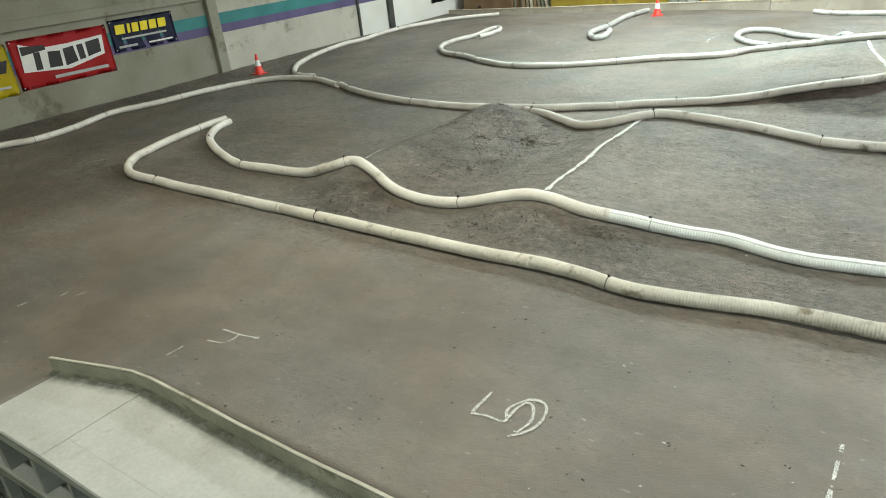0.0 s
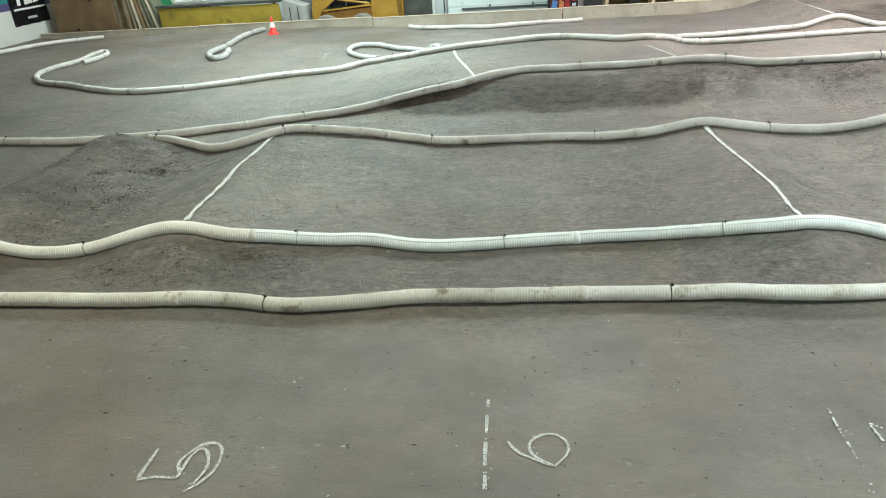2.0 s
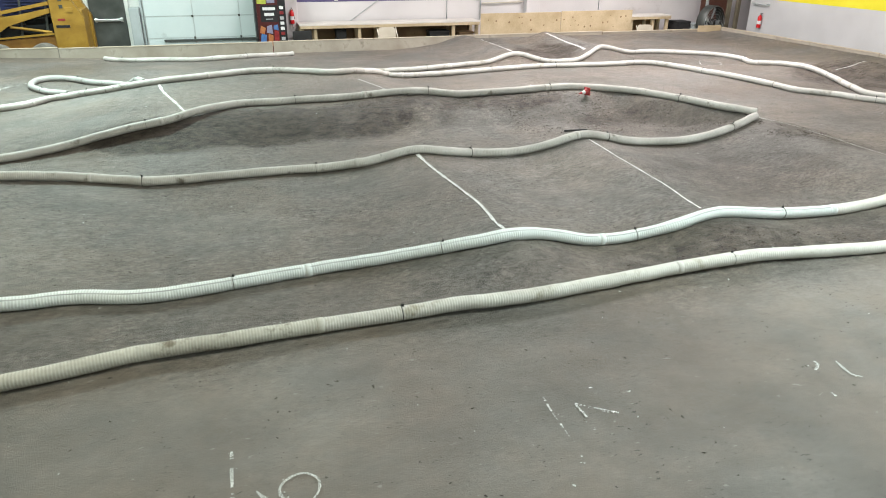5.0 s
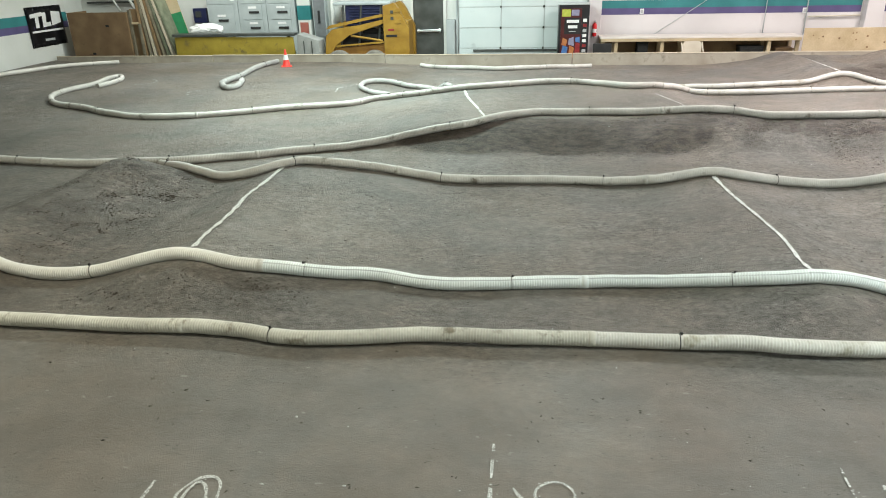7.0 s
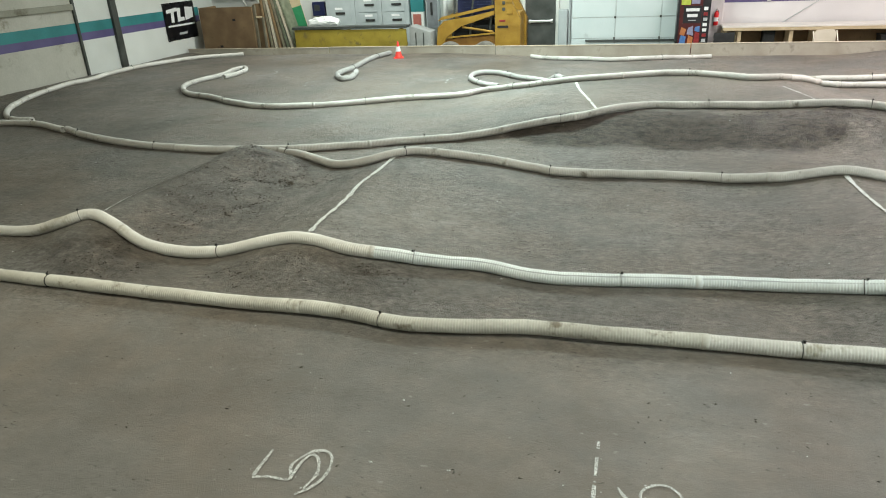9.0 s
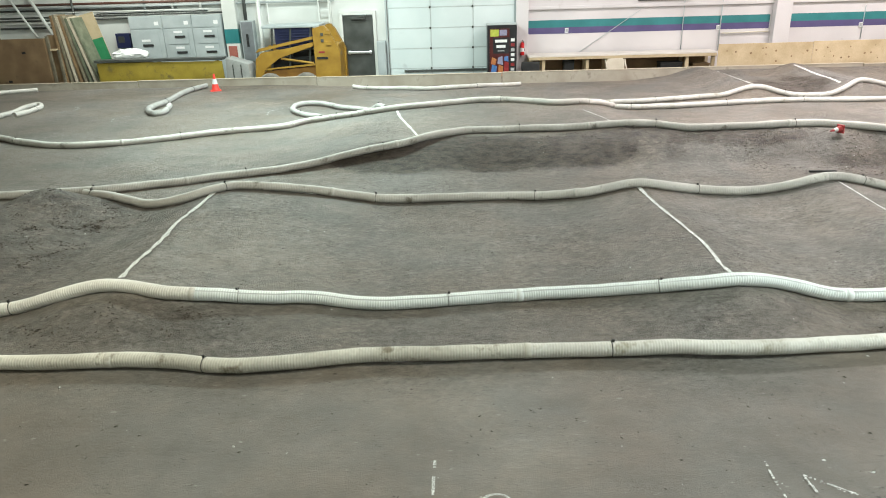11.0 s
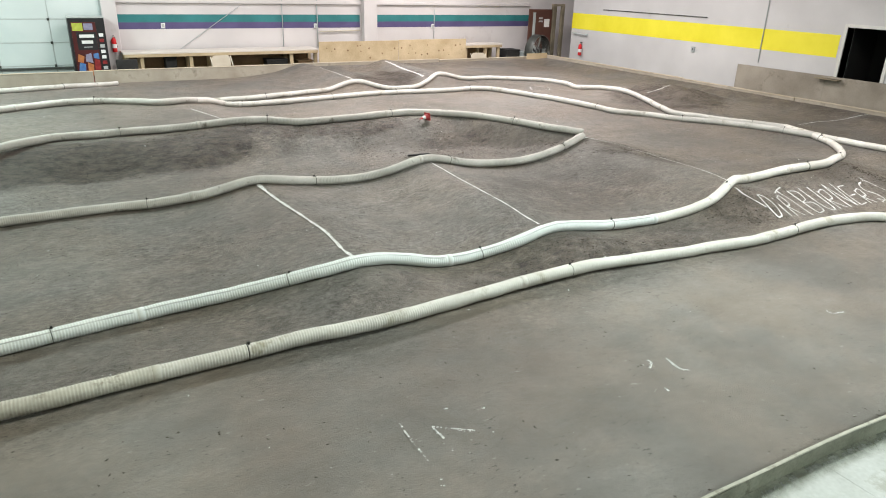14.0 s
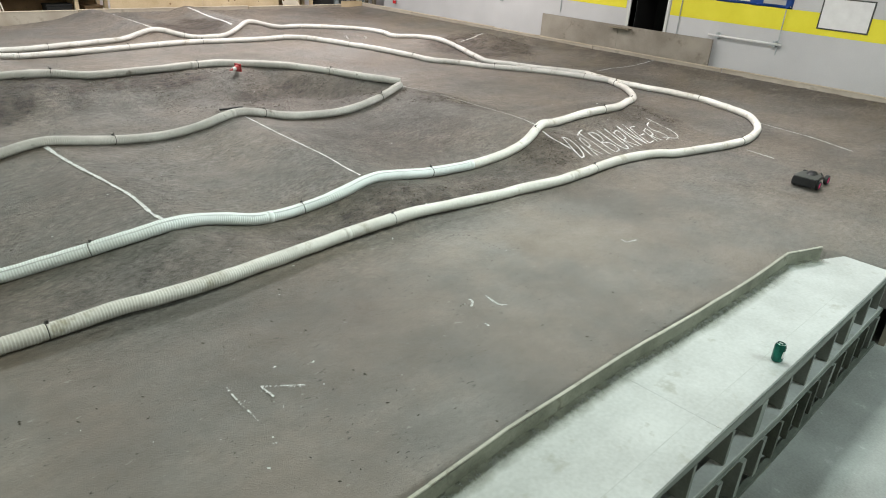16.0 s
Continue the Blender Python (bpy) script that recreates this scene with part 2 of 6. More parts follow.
LEDGE = mat("pale_painted_board", (0.44, 0.445, 0.435), (0.585, 0.59, 0.585), 0.6, scale=2.6, grain=40, bump=0.12, fine=0.35, stain=(0.41, 0.405, 0.375), stain_at=0.58, stain_scale=4.5)
LEDGE_EDGE = mat("worn_board_edge", (0.15, 0.15, 0.115), (0.31, 0.31, 0.25), 0.8, scale=4, grain=60, bump=0.3, stain=(0.13, 0.12, 0.09), stain_at=0.58, stain_scale=4)
WORN_EDGE = mat("worn_cream_edge", (0.36, 0.345, 0.29), (0.56, 0.54, 0.47), 0.8, scale=5, grain=60, bump=0.25, stain=(0.24, 0.22, 0.18), stain_at=0.56, stain_scale=6)
# Darker copy of the grey rack wood, with the shade of the openings in it.
RACK_SHADED = mat("shaded_grey_wood", (0.06, 0.068, 0.055), (0.15, 0.16, 0.135), 0.75, scale=3, grain=60, bump=0.2, tint=0.15)
LEDGE_SEAM = mat("filled_seam", (0.40, 0.405, 0.39), (0.54, 0.545, 0.535), 0.7, scale=6)
RACK = mat("grey_painted_wood", (0.15, 0.16, 0.145), (0.26, 0.275, 0.25), 0.65, scale=3, grain=60, bump=0.2, stain=(0.20, 0.20, 0.17), stain_at=0.6, stain_scale=3, tint=0.1)
BOARD = mat("dusty_timber_board", (0.29, 0.25, 0.20), (0.44, 0.395, 0.335), 0.8, scale=2.0, grain=50, bump=0.2, stain=(0.24, 0.21, 0.17), stain_at=0.58, stain_scale=2.0, tint=0.1)
BARRIER = mat("stained_barrier_board", (0.22, 0.195, 0.16), (0.36, 0.325, 0.275), 0.8, scale=1.6, grain=45, bump=0.2, stain=(0.16, 0.135, 0.105), stain_at=0.56, stain_scale=1.4, tint=0.05)
PLY = mat("plywood", (0.44, 0.335, 0.20), (0.62, 0.50, 0.335), 0.7, scale=2.2, grain=40, bump=0.1, stain=(0.36, 0.24, 0.11), stain_at=0.62, stain_scale=4, tint=0.08)
PLY_BROWN = mat("brown_plywood", (0.17, 0.10, 0.05), (0.29, 0.19, 0.10), 0.7, scale=2.5, grain=50, bump=0.15, stain=(0.09, 0.055, 0.03), stain_at=0.62, stain_scale=3, tint=0.15)
TIMBER = mat("weathered_timber", (0.13, 0.11, 0.075), (0.28, 0.24, 0.17), 0.75, scale=4, grain=50, bump=0.2, tint=0.2)
MOSSY = mat("greenish_weathered_timber", (0.10, 0.115, 0.075), (0.22, 0.23, 0.16), 0.8, scale=4, grain=50, bump=0.2, tint=0.15)
GREEN = mat("green_paint", (0.015, 0.17, 0.07), (0.04, 0.27, 0.12), 0.5, scale=3)
MACHINE_YELLOW = mat("machine_yellow_paint", (0.27, 0.145, 0.018), (0.42, 0.245, 0.035), 0.45, scale=3, grain=60, bump=0.06, stain=(0.24, 0.13, 0.03), stain_at=0.62, stain_scale=4)
HOPPER_YELLOW = mat("worn_yellow_steel", (0.25, 0.18, 0.02), (0.40, 0.30, 0.04), 0.6, scale=2, grain=50, bump=0.1, stain=(0.16, 0.12, 0.04), stain_at=0.55, stain_scale=2.5)
STEEL_DARK = mat("dark_steel", (0.05, 0.055, 0.05), (0.10, 0.105, 0.10), 0.45, metal=0.3, scale=3)
STEEL_GREY = mat("grey_enamel", (0.34, 0.38, 0.39), (0.46, 0.50, 0.51), 0.45, scale=2, stain=(0.28, 0.31, 0.32), stain_at=0.64, stain_scale=3)
CHROME = mat("worn_bright_steel", (0.55, 0.56, 0.57), (0.72, 0.73, 0.74), 0.3, metal=0.9, scale=8)
BLACK = mat("black_rubber", (0.012, 0.012, 0.012), (0.03, 0.03, 0.03), 0.75, scale=10)
# Near-black colour that stands in for shade in openings and recesses.
SHADOW_DARK = mat("black_for_shade", (0.006, 0.006, 0.006), (0.014, 0.014, 0.014), 0.8)
DOOR_PANEL = mat("translucent_white_panel", (0.60, 0.68, 0.68), (0.74, 0.80, 0.80), 0.45, scale=0.7, stain=(0.52, 0.58, 0.58), stain_at=0.62, stain_scale=1.5)
ALU = mat("aluminium_trim", (0.50, 0.55, 0.55), (0.62, 0.66, 0.66), 0.4, metal=0.5)
RED = mat("red_vinyl", (0.60, 0.010, 0.015), (0.74, 0.02, 0.025), 0.45, scale=3)
YELLOW_VINYL = mat("yellow_vinyl", (0.80, 0.62, 0.01), (0.90, 0.74, 0.02), 0.45, scale=3)
NAVY = mat("navy_vinyl", (0.010, 0.014, 0.055), (0.018, 0.024, 0.085), 0.45, scale=3)
BLUE = mat("blue_vinyl", (0.02, 0.10, 0.48), (0.03, 0.14, 0.58), 0.4, scale=3)
WHITE_VINYL = mat("white_vinyl", (0.76, 0.76, 0.76), (0.86, 0.86, 0.86), 0.4, scale=5)
GREY_VINYL = mat("grey_vinyl", (0.40, 0.41, 0.42), (0.50, 0.51, 0.52), 0.4, scale=5)
BLACK_VINYL = mat("black_vinyl", (0.012, 0.012, 0.014), (0.022, 0.022, 0.026), 0.35, scale=5)
ORANGE = mat("orange_red_plastic", (0.78, 0.045, 0.035), (0.90, 0.07, 0.05), 0.4, scale=6)
DULL_RED = mat("dusty_red_plastic", (0.36, 0.03, 0.035), (0.52, 0.06, 0.06), 0.6, scale=8, stain=(0.16, 0.08, 0.07), stain_at=0.52, stain_scale=9)
PINK = mat("pink_plastic", (0.80, 0.03, 0.16), (0.90, 0.05, 0.22), 0.4, scale=10)
LIME = mat("lime_film", (0.45, 0.70, 0.05), (0.55, 0.80, 0.08), 0.3, scale=10)
CAN_GREEN = mat("green_printed_can", (0.004, 0.075, 0.06), (0.02, 0.20, 0.14), 0.25, metal=0.6, scale=14)
BROWN_DOOR = mat("brown_door_paint", (0.075, 0.030, 0.022), (0.12, 0.05, 0.035), 0.5, scale=2)
BENCH_TOP = mat("pale_laminate", (0.62, 0.57, 0.52), (0.74, 0.69, 0.64), 0.5, scale=2, grain=40, bump=0.05, stain=(0.5, 0.42, 0.33), stain_at=0.64, stain_scale=3)
SAWN = mat("dusty_sawn_edge", (0.44, 0.37, 0.28), (0.60, 0.53, 0.43), 0.8, scale=3, grain=60, bump=0.15, stain=(0.34, 0.29, 0.22), stain_at=0.58, stain_scale=3, tint=0.08)
PRINT_BLUE = mat("faded_blue_print", (0.05, 0.14, 0.38), (0.11, 0.24, 0.50), 0.4, scale=12)
PRINT_ORANGE = mat("faded_orange_print", (0.38, 0.12, 0.04), (0.52, 0.22, 0.08), 0.4, scale=12)
PRINT_RED = mat("faded_red_print", (0.20, 0.015, 0.02), (0.34, 0.04, 0.04), 0.4, scale=12)
PRINT_LIME = mat("faded_lime_print", (0.36, 0.42, 0.05), (0.52, 0.56, 0.10), 0.4, scale=12)
PRINT_LILAC = mat("faded_lilac_print", (0.20, 0.20, 0.32), (0.34, 0.33, 0.44), 0.4, scale=12)
CREAM_METAL = mat("cream_enamel", (0.58, 0.52, 0.42), (0.70, 0.64, 0.54), 0.45, scale=4)


# ---- mesh helpers ----
def ob_from(bm, name, material, parent=None, label="", smooth_faces=False):
    me = bpy.data.meshes.new(name)
    bm.to_mesh(me)
    bm.free()
    me.materials.append(material)
    if smooth_faces:
        me.shade_smooth()
    ob = new(name, me)
    if parent:
        ob.parent = parent
    if label:
        ob["label"] = label
    return ob


def part(name, bm, material, parent, label="", smooth_faces=False):
    return ob_from(bm, name, material, parent, label, smooth_faces)


def thing(name, label, category, group="", m=None):
    e = new(name)
    e.empty_display_size = 0.1
    if m:
        e.matrix_world = m
    return tagged(e, label, category, group)


def box(lo, hi, bevel=0.0, bm=None, m=None):
    """An axis-parallel box between two corners, its edges rounded by bevel."""
    bm = bm or bmesh.new()
    mid = [(a + b) / 2 for a, b in zip(lo, hi)]
    size = [abs(b - a) for a, b in zip(lo, hi)]
    mm = Matrix.Translation(mid) @ Matrix.Diagonal((*size, 1))
    made = bmesh.ops.create_cube(bm, size=1, matrix=(m @ mm) if m else mm)
    if bevel:
        edges = list({e for v in made["verts"] for e in v.link_edges})
        bmesh.ops.bevel(bm, geom=edges, offset=min(bevel, min(size) * 0.45), segments=2, affect="EDGES", profile=0.6)
    return bm


def lathe(profile, seg=20, bm=None, m=None, cap=True):
    """A turned shape from (radius, height) pairs."""
    bm = bm or bmesh.new()
    m = m or Matrix()
    rings = [[bm.verts.new(m @ Vector((r * math.cos(2 * math.pi * k / seg), r * math.sin(2 * math.pi * k / seg), z))) for k in range(seg)] for r, z in profile]
    for a, b in zip(rings, rings[1:]):
        for k in range(seg):
            bm.faces.new((a[k], a[(k + 1) % seg], b[(k + 1) % seg], b[k]))
    if cap:
        bm.faces.new(rings[0][::-1]), bm.faces.new(rings[-1])
    return bm


def rod(a, b, r, seg=10, bm=None):
    a, b = Vector(a), Vector(b)
    m = Matrix.Translation(a) @ (b - a).to_track_quat("Z", "Y").to_matrix().to_4x4()
    return lathe([(r, 0), (r, (b - a).length)], seg, bm, m)


def prism(outline, depth, m, bm=None, bevel=0.0):
    """A flat outline (x, y), given depth along its local z and placed by m."""
    bm = bm or bmesh.new()
    lo = [bm.verts.new(m @ Vector((x, y, 0))) for x, y in outline]
    hi = [bm.verts.new(m @ Vector((x, y, depth))) for x, y in outline]
    n = len(outline)
    bm.faces.new(lo[::-1]), bm.faces.new(hi)
    for k in range(n):
        bm.faces.new((lo[k], lo[(k + 1) % n], hi[(k + 1) % n], hi[k]))
    if bevel:
        bmesh.ops.bevel(bm, geom=bm.edges[:], offset=bevel, segments=2, affect="EDGES")
    return bm


def structure(name, lo, hi, material, label, bevel=0.0):
    return tagged(ob_from(box(lo, hi, bevel), name, material), label, name.split("_")[0], kind="structure")


ON_BACK = Matrix(((1, 0, 0, 0), (0, 0, -1, 0), (0, 1, 0, 0), (0, 0, 0, 1)))      # drawing plane facing -y: x right, y up
ON_RIGHT = Matrix(((0, 0, -1, 0), (-1, 0, 0, 0), (0, 1, 0, 0), (0, 0, 0, 1)))    # facing -x
ON_LEFT = Matrix(((0, 0, 1, 0), (1, 0, 0, 0), (0, 1, 0, 0), (0, 0, 0, 1)))       # facing +x


# ---- the lie of the dirt ----
def smooth(a, b, v):
    """0 below a, 1 above b, with a soft step between."""
    k = min(1.0, max(0.0, (v - a) / (b - a)))
    return k * k * (3 - 2 * k)


def ridge(x, y, foot, head, height, left, right, fade=0.8):
    """A jump across a lane: a crest from foot to head with a run on either side."""
    k = (y - foot[1]) / (head[1] - foot[1])
    d = x - (foot[0] + (head[0] - foot[0]) * min(1.0, max(0.0, k)))
    w = left if d < 0 else right
    if abs(d) >= w:
        return 0.0
    u = abs(d) / w
    side = 0.45 * (1 - u) ** 1.3 + 0.55 * (0.5 + 0.5 * math.cos(math.pi * u))
    lo, hi = min(foot[1], head[1]), max(foot[1], head[1])
    return height * side * smooth(lo - fade, lo + 0.05, y) * (1 - smooth(hi - 0.05, hi + fade, y))


def heap(x, y, cx, cy, rx, ry, height):
    d = math.hypot((x - cx) / rx, (y - cy) / ry)
    return height * (0.5 + 0.5 * math.cos(math.pi * d)) if d < 1 else 0.0


def terrain(x, y):
    """The height of the packed dirt."""
    h = ridge(x, y, (-5.15, 5.0), (-4.95, 7.7), 0.22, 0.8, 1.2) * (1 - smooth(7.75, 8.15, y))
    h = max(h, ridge(x, y, (-2.77, 4.8), (-2.84, 7.85), 0.20, 1.0, 2.2))
    h = max(h, ridge(x, y, (2.16, 4.75), (2.12, 7.75), 0.18, 1.3, 0.85))
    h = max(h, ridge(x, y, (4.10, 4.75), (4.24, 7.7), 0.19, 0.85, 1.1))
    h = max(h, ridge(x, y, (7.05, 5.0), (7.1, 7.9), 0.23, 1.5, 1.3))
    h += heap(x, y, -4.85, 7.5, 0.8, 0.6, 0.07)
    # table with a ramp at either end
    run = smooth(-3.4, -0.6, x) * (1 - smooth(2.0, 3.6, x))
    h = max(h, 0.33 * run * smooth(8.98 + 0.08 * math.sin(3 * x), 9.72, y) * (1 - smooth(12.75, 13.75, y)))
    # bank along the island
    mid = 9.85 - 1.9 * smooth(5.6, 7.4, x)
    bank = smooth(0.2, 1.6, x) * (1 - smooth(7.0, 7.9, x))
    h = max(h, bank * (0.33 - 0.07 * smooth(5.4, 7.3, x)) * smooth(mid - 0.95, mid - 0.08, y) * (1 - smooth(mid + 0.15, mid + 0.9, y)))
    h += heap(x, y, 2.4, 9.95, 1.0, 0.7, 0.05)
    # back straight
    h = max(h, ridge(x, y, (6.25, 14.7), (6.2, 18.4), 0.20, 0.9, 0.8, 0.6))
    h = max(h, ridge(x, y, (8.35, 14.7), (8.6, 18.4), 0.23, 0.9, 1.2, 0.6))
    # hairpin and corner banks
    h = max(h, heap(x, y, 8.7, 5.35, 2.4, 1.35, 0.26))
    h = max(h, heap(x, y, 12.6, 11.4, 1.8, 2.0, 0.26))
    h = max(h, 0.12 * smooth(13.3, 14.3, x), 0.08 * (1 - smooth(-13.2, -12.4, x)))
    h = max(h, 0.10 * smooth(17.5, 18.3, y) * smooth(5.2, 6.4, x))
    h -= 0.12 * smooth(16.6, 18.0, y) * smooth(-5.5, -1.5, x) * (1 - smooth(4.2, 5.8, x))
    return h + 0.012 * noise.noise(Vector((x * 0.6, y * 0.6, 3.1))) + 0.006 * noise.noise(Vector((x * 2.3, y * 2.3, 7.7)))


# ---- the dirt ----
TRACK = (-13.25, 14.42, 0.90, 18.28)
STEP = 0.075


LIP = [(-4.58, 1.40), (-3.86, 1.59), (-3.72, 1.60), (-2.40, 1.585), (-1.30, 1.60), (1.20, 1.645), (1.93, 1.66), (2.52, 1.685), (3.58, 1.68), (4.51, 1.64), (5.42, 1.62), (6.08, 1.63), (6.47, 1.49), (6.75, 1.40)]
REAR = [(-4.95, 0.87), (-3.17, 0.94), (2.86, 1.0), (4.5, 0.97), (7.1, 0.98)]


def lip_y(x, line=LIP):
    """The line of the raised board between the dirt and the drivers' ledge, or another line in plan."""
    for (ax, ay), (bx, by) in zip(line, line[1:]):
        if ax <= x <= bx:
            return ay + (by - ay) * (x - ax) / (bx - ax)
    return None


SOIL_AND_SHADE = [
    # x, y, half-widths, strength of loose soil with painted shade where no tyre polishes
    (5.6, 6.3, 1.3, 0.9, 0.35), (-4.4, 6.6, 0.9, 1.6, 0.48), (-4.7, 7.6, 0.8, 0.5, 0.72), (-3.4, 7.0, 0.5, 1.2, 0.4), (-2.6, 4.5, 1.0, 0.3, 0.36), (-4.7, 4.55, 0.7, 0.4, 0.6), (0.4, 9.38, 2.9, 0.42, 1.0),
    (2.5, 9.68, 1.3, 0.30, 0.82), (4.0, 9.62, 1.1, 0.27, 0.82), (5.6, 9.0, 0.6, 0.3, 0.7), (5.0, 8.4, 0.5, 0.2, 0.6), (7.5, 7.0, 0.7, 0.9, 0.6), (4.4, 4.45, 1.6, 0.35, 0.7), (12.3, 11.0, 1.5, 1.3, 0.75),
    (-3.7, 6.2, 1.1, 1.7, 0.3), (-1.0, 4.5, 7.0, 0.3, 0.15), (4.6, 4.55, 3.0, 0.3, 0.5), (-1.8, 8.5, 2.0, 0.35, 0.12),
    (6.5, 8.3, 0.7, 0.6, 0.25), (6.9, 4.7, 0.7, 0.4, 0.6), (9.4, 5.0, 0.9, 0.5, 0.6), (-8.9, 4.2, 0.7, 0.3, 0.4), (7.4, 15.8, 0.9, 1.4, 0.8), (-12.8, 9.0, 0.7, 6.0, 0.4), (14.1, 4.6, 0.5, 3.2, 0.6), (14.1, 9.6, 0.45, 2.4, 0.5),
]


def soil_and_shade(x, y):
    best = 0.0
    for cx, cy, rx, ry, k in SOIL_AND_SHADE:
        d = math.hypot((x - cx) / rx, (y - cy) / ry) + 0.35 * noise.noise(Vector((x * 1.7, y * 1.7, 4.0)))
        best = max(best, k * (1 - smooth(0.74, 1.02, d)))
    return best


def dirt_sheet():
    x0, x1, y0, y1 = TRACK
    nx, ny = int((x1 - x0) / STEP), int((y1 - y0) / STEP)
    verts, soil, polish = [], [], []
    for j in range(ny + 1):
        y = y0 + (y1 - y0) * j / ny
        for i in range(nx + 1):
            x = x0 + (x1 - x0) * i / nx
            k = soil_and_shade(x, y)
            rough = (0.004 + 0.016 * k) * noise.noise(Vector((x * 7, y * 7, 1.3))) + 0.012 * k * noise.noise(Vector((x * 15, y * 15, 2.3)))
            z = terrain(x, y) + rough
            edge = lip_y(x)
            if edge and -4.5 < x < 6.75 and y < edge + 0.02:
                z = -0.32
            verts.append((x, y, z))
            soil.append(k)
            polish.append((1 - smooth(3.4, 4.3, y + 0.3 * noise.noise(Vector((x * 0.8, 0.0, 7.0))))) * (1 - smooth(5.5, 9.0, abs(x))) * (1 - k))
    w = nx + 1
    faces = []
    for j in range(ny):
        for i in range(nx):
            if all(verts[q][2] < -0.3 for q in (j * w + i, j * w + i + 1, (j + 1) * w + i, (j + 1) * w + i + 1)):
                continue
            faces.append((j * w + i, j * w + i + 1, (j + 1) * w + i + 1, (j + 1) * w + i))
    me = bpy.data.meshes.new("ground")
    me.from_pydata(verts, [], faces)
    me.attributes.new("soil_and_shade", "FLOAT", "POINT").data.foreach_set("value", soil)
    me.attributes.new("polish", "FLOAT", "POINT").data.foreach_set("value", polish)
    me.materials.append(DIRT)
    me.shade_smooth()
    return tagged(new("ground", me), "grey-brown packed dirt track with jumps and banks", "ground", kind="structure")


dirt_sheet()
for a, b in ((-13.25, -4.92), (6.92, 14.42)):
    structure("trim_dirt_edge", (a, 0.85, -0.78), (b, 0.90, 0.01), BOARD, "timber board holding back the dirt")

# ---- the shell ----
FLOOR_Z = -0.78
structure("floor", (-13.6, -5.2, FLOOR_Z - 0.2), (17.6, 20.6, FLOOR_Z), CONCRETE, "worn grey concrete floor with pale scuffs")
structure("ceiling", (-13.6, -5.2, 5.0), (17.6, 20.6, 5.2), CEILING, "plain pale ceiling")
structure("wall_left", (-13.55, -5.2, FLOOR_Z), (-13.3, 9.45, 5.0), WALL_DUSTY_DIM, "dusty off-white painted block wall, dim light in its colour")
# This length is coloured darker than the far one to carry its dimmer light.
structure("wall_left_mid", (-13.55, 9.7, FLOOR_Z), (-13.3, 14.23, 5.0), WALL_WHITE_DIM, "off-white painted wall with dust stains, dim light in its colour")
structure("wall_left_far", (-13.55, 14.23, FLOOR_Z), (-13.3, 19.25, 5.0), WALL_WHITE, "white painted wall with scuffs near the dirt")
structure("wall_back", (-13.55, 20.3, FLOOR_Z), (1.72, 20.55, 5.0), WALL_WHITE, "white painted back wall behind stored machines")
structure("wall_back_right", (1.72, 20.3, FLOOR_Z), (17.55, 20.55, 5.0), WALL_PINKISH, "pale painted back wall with two stripes")
structure("wall_right", (15.5, -5.2, FLOOR_Z), (15.75, 8.25, 5.0), WALL_GREY, "light grey painted block wall")
structure("wall_right_far", (15.5, 9.2, FLOOR_Z), (15.75, 18.45, 5.0), WALL_GREY, "light grey painted block wall")
structure("wall_right_head", (15.5, 8.25, 1.67), (15.75, 9.2, 5.0), WALL_GREY, "light grey wall over a doorway")
# Added behind the doorway; its black colour replaces the darkness of the room.
structure("wall_passage", (16.9, 7.4, FLOOR_Z), (17.1, 10.2, 3.0), SHADOW_DARK, "side room wall coloured black to look unlit")
structure("wall_alcove", (17.3, 18.45, FLOOR_Z), (17.55, 20.3, 5.0), WALL_GREY, "grey wall of a corner recess")
structure("wall_alcove_side", (15.75, 18.25, FLOOR_Z), (17.3, 18.45, 5.0), WALL_GREY, "grey wall of a corner recess")
structure("wall_front", (-13.55, -5.4, FLOOR_Z), (17.55, -5.2, 5.0), WALL_WHITE, "plain white wall behind the stand")
structure("wall_left_end", (-13.55, 19.25, FLOOR_Z), (-13.45, 20.3, 5.0), WALL_WHITE, "white wall of a recess")

# painted stripes
structure("trim_purple_left", (-13.3, 5.0, 0.90), (-13.296, 9.45, 1.08), PURPLE, "purple painted stripe")
structure("trim_teal_left", (-13.3, 5.0, 1.08), (-13.296, 9.45, 1.32), TEAL, "teal painted stripe")
structure("trim_purple_left_far", (-13.3, 9.7, 0.90), (-13.296, 19.25, 1.08), PURPLE, "purple painted stripe")
structure("trim_teal_left_far", (-13.3, 9.7, 1.08), (-13.296, 19.25, 1.32), TEAL, "teal painted stripe")
for a, b in ((1.95, 8.72), (9.22, 15.2)):
    structure("trim_purple_back", (a, 20.296, 0.96), (b, 20.3, 1.13), PURPLE, "purple painted stripe")
    structure("trim_teal_back", (a, 20.296, 1.13), (b, 20.3, 1.33), TEAL, "teal painted stripe")
structure("trim_yellow_right", (15.496, 9.33, 1.02), (15.5, 18.45, 1.50), YELLOW, "bright yellow painted band")
structure("trim_yellow_right_near", (15.496, -1.0, 1.00), (15.5, 8.16, 1.42), YELLOW, "bright yellow painted band")

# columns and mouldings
structure("column_left", (-13.5, 9.45, FLOOR_Z), (-13.18, 9.7, 5.0), WALL_DUSTY_DIM, "chipped painted wall column", 0.02)
structure("column_back", (8.76, 20.05, FLOOR_Z), (9.2, 20.3, 5.0), WALL_PINKISH, "pale painted wall column", 0.02)
structure("column_corner", (1.6, 20.1, FLOOR_Z), (1.95, 20.3, 5.0), WALL_PINKISH, "pale painted corner post", 0.02)
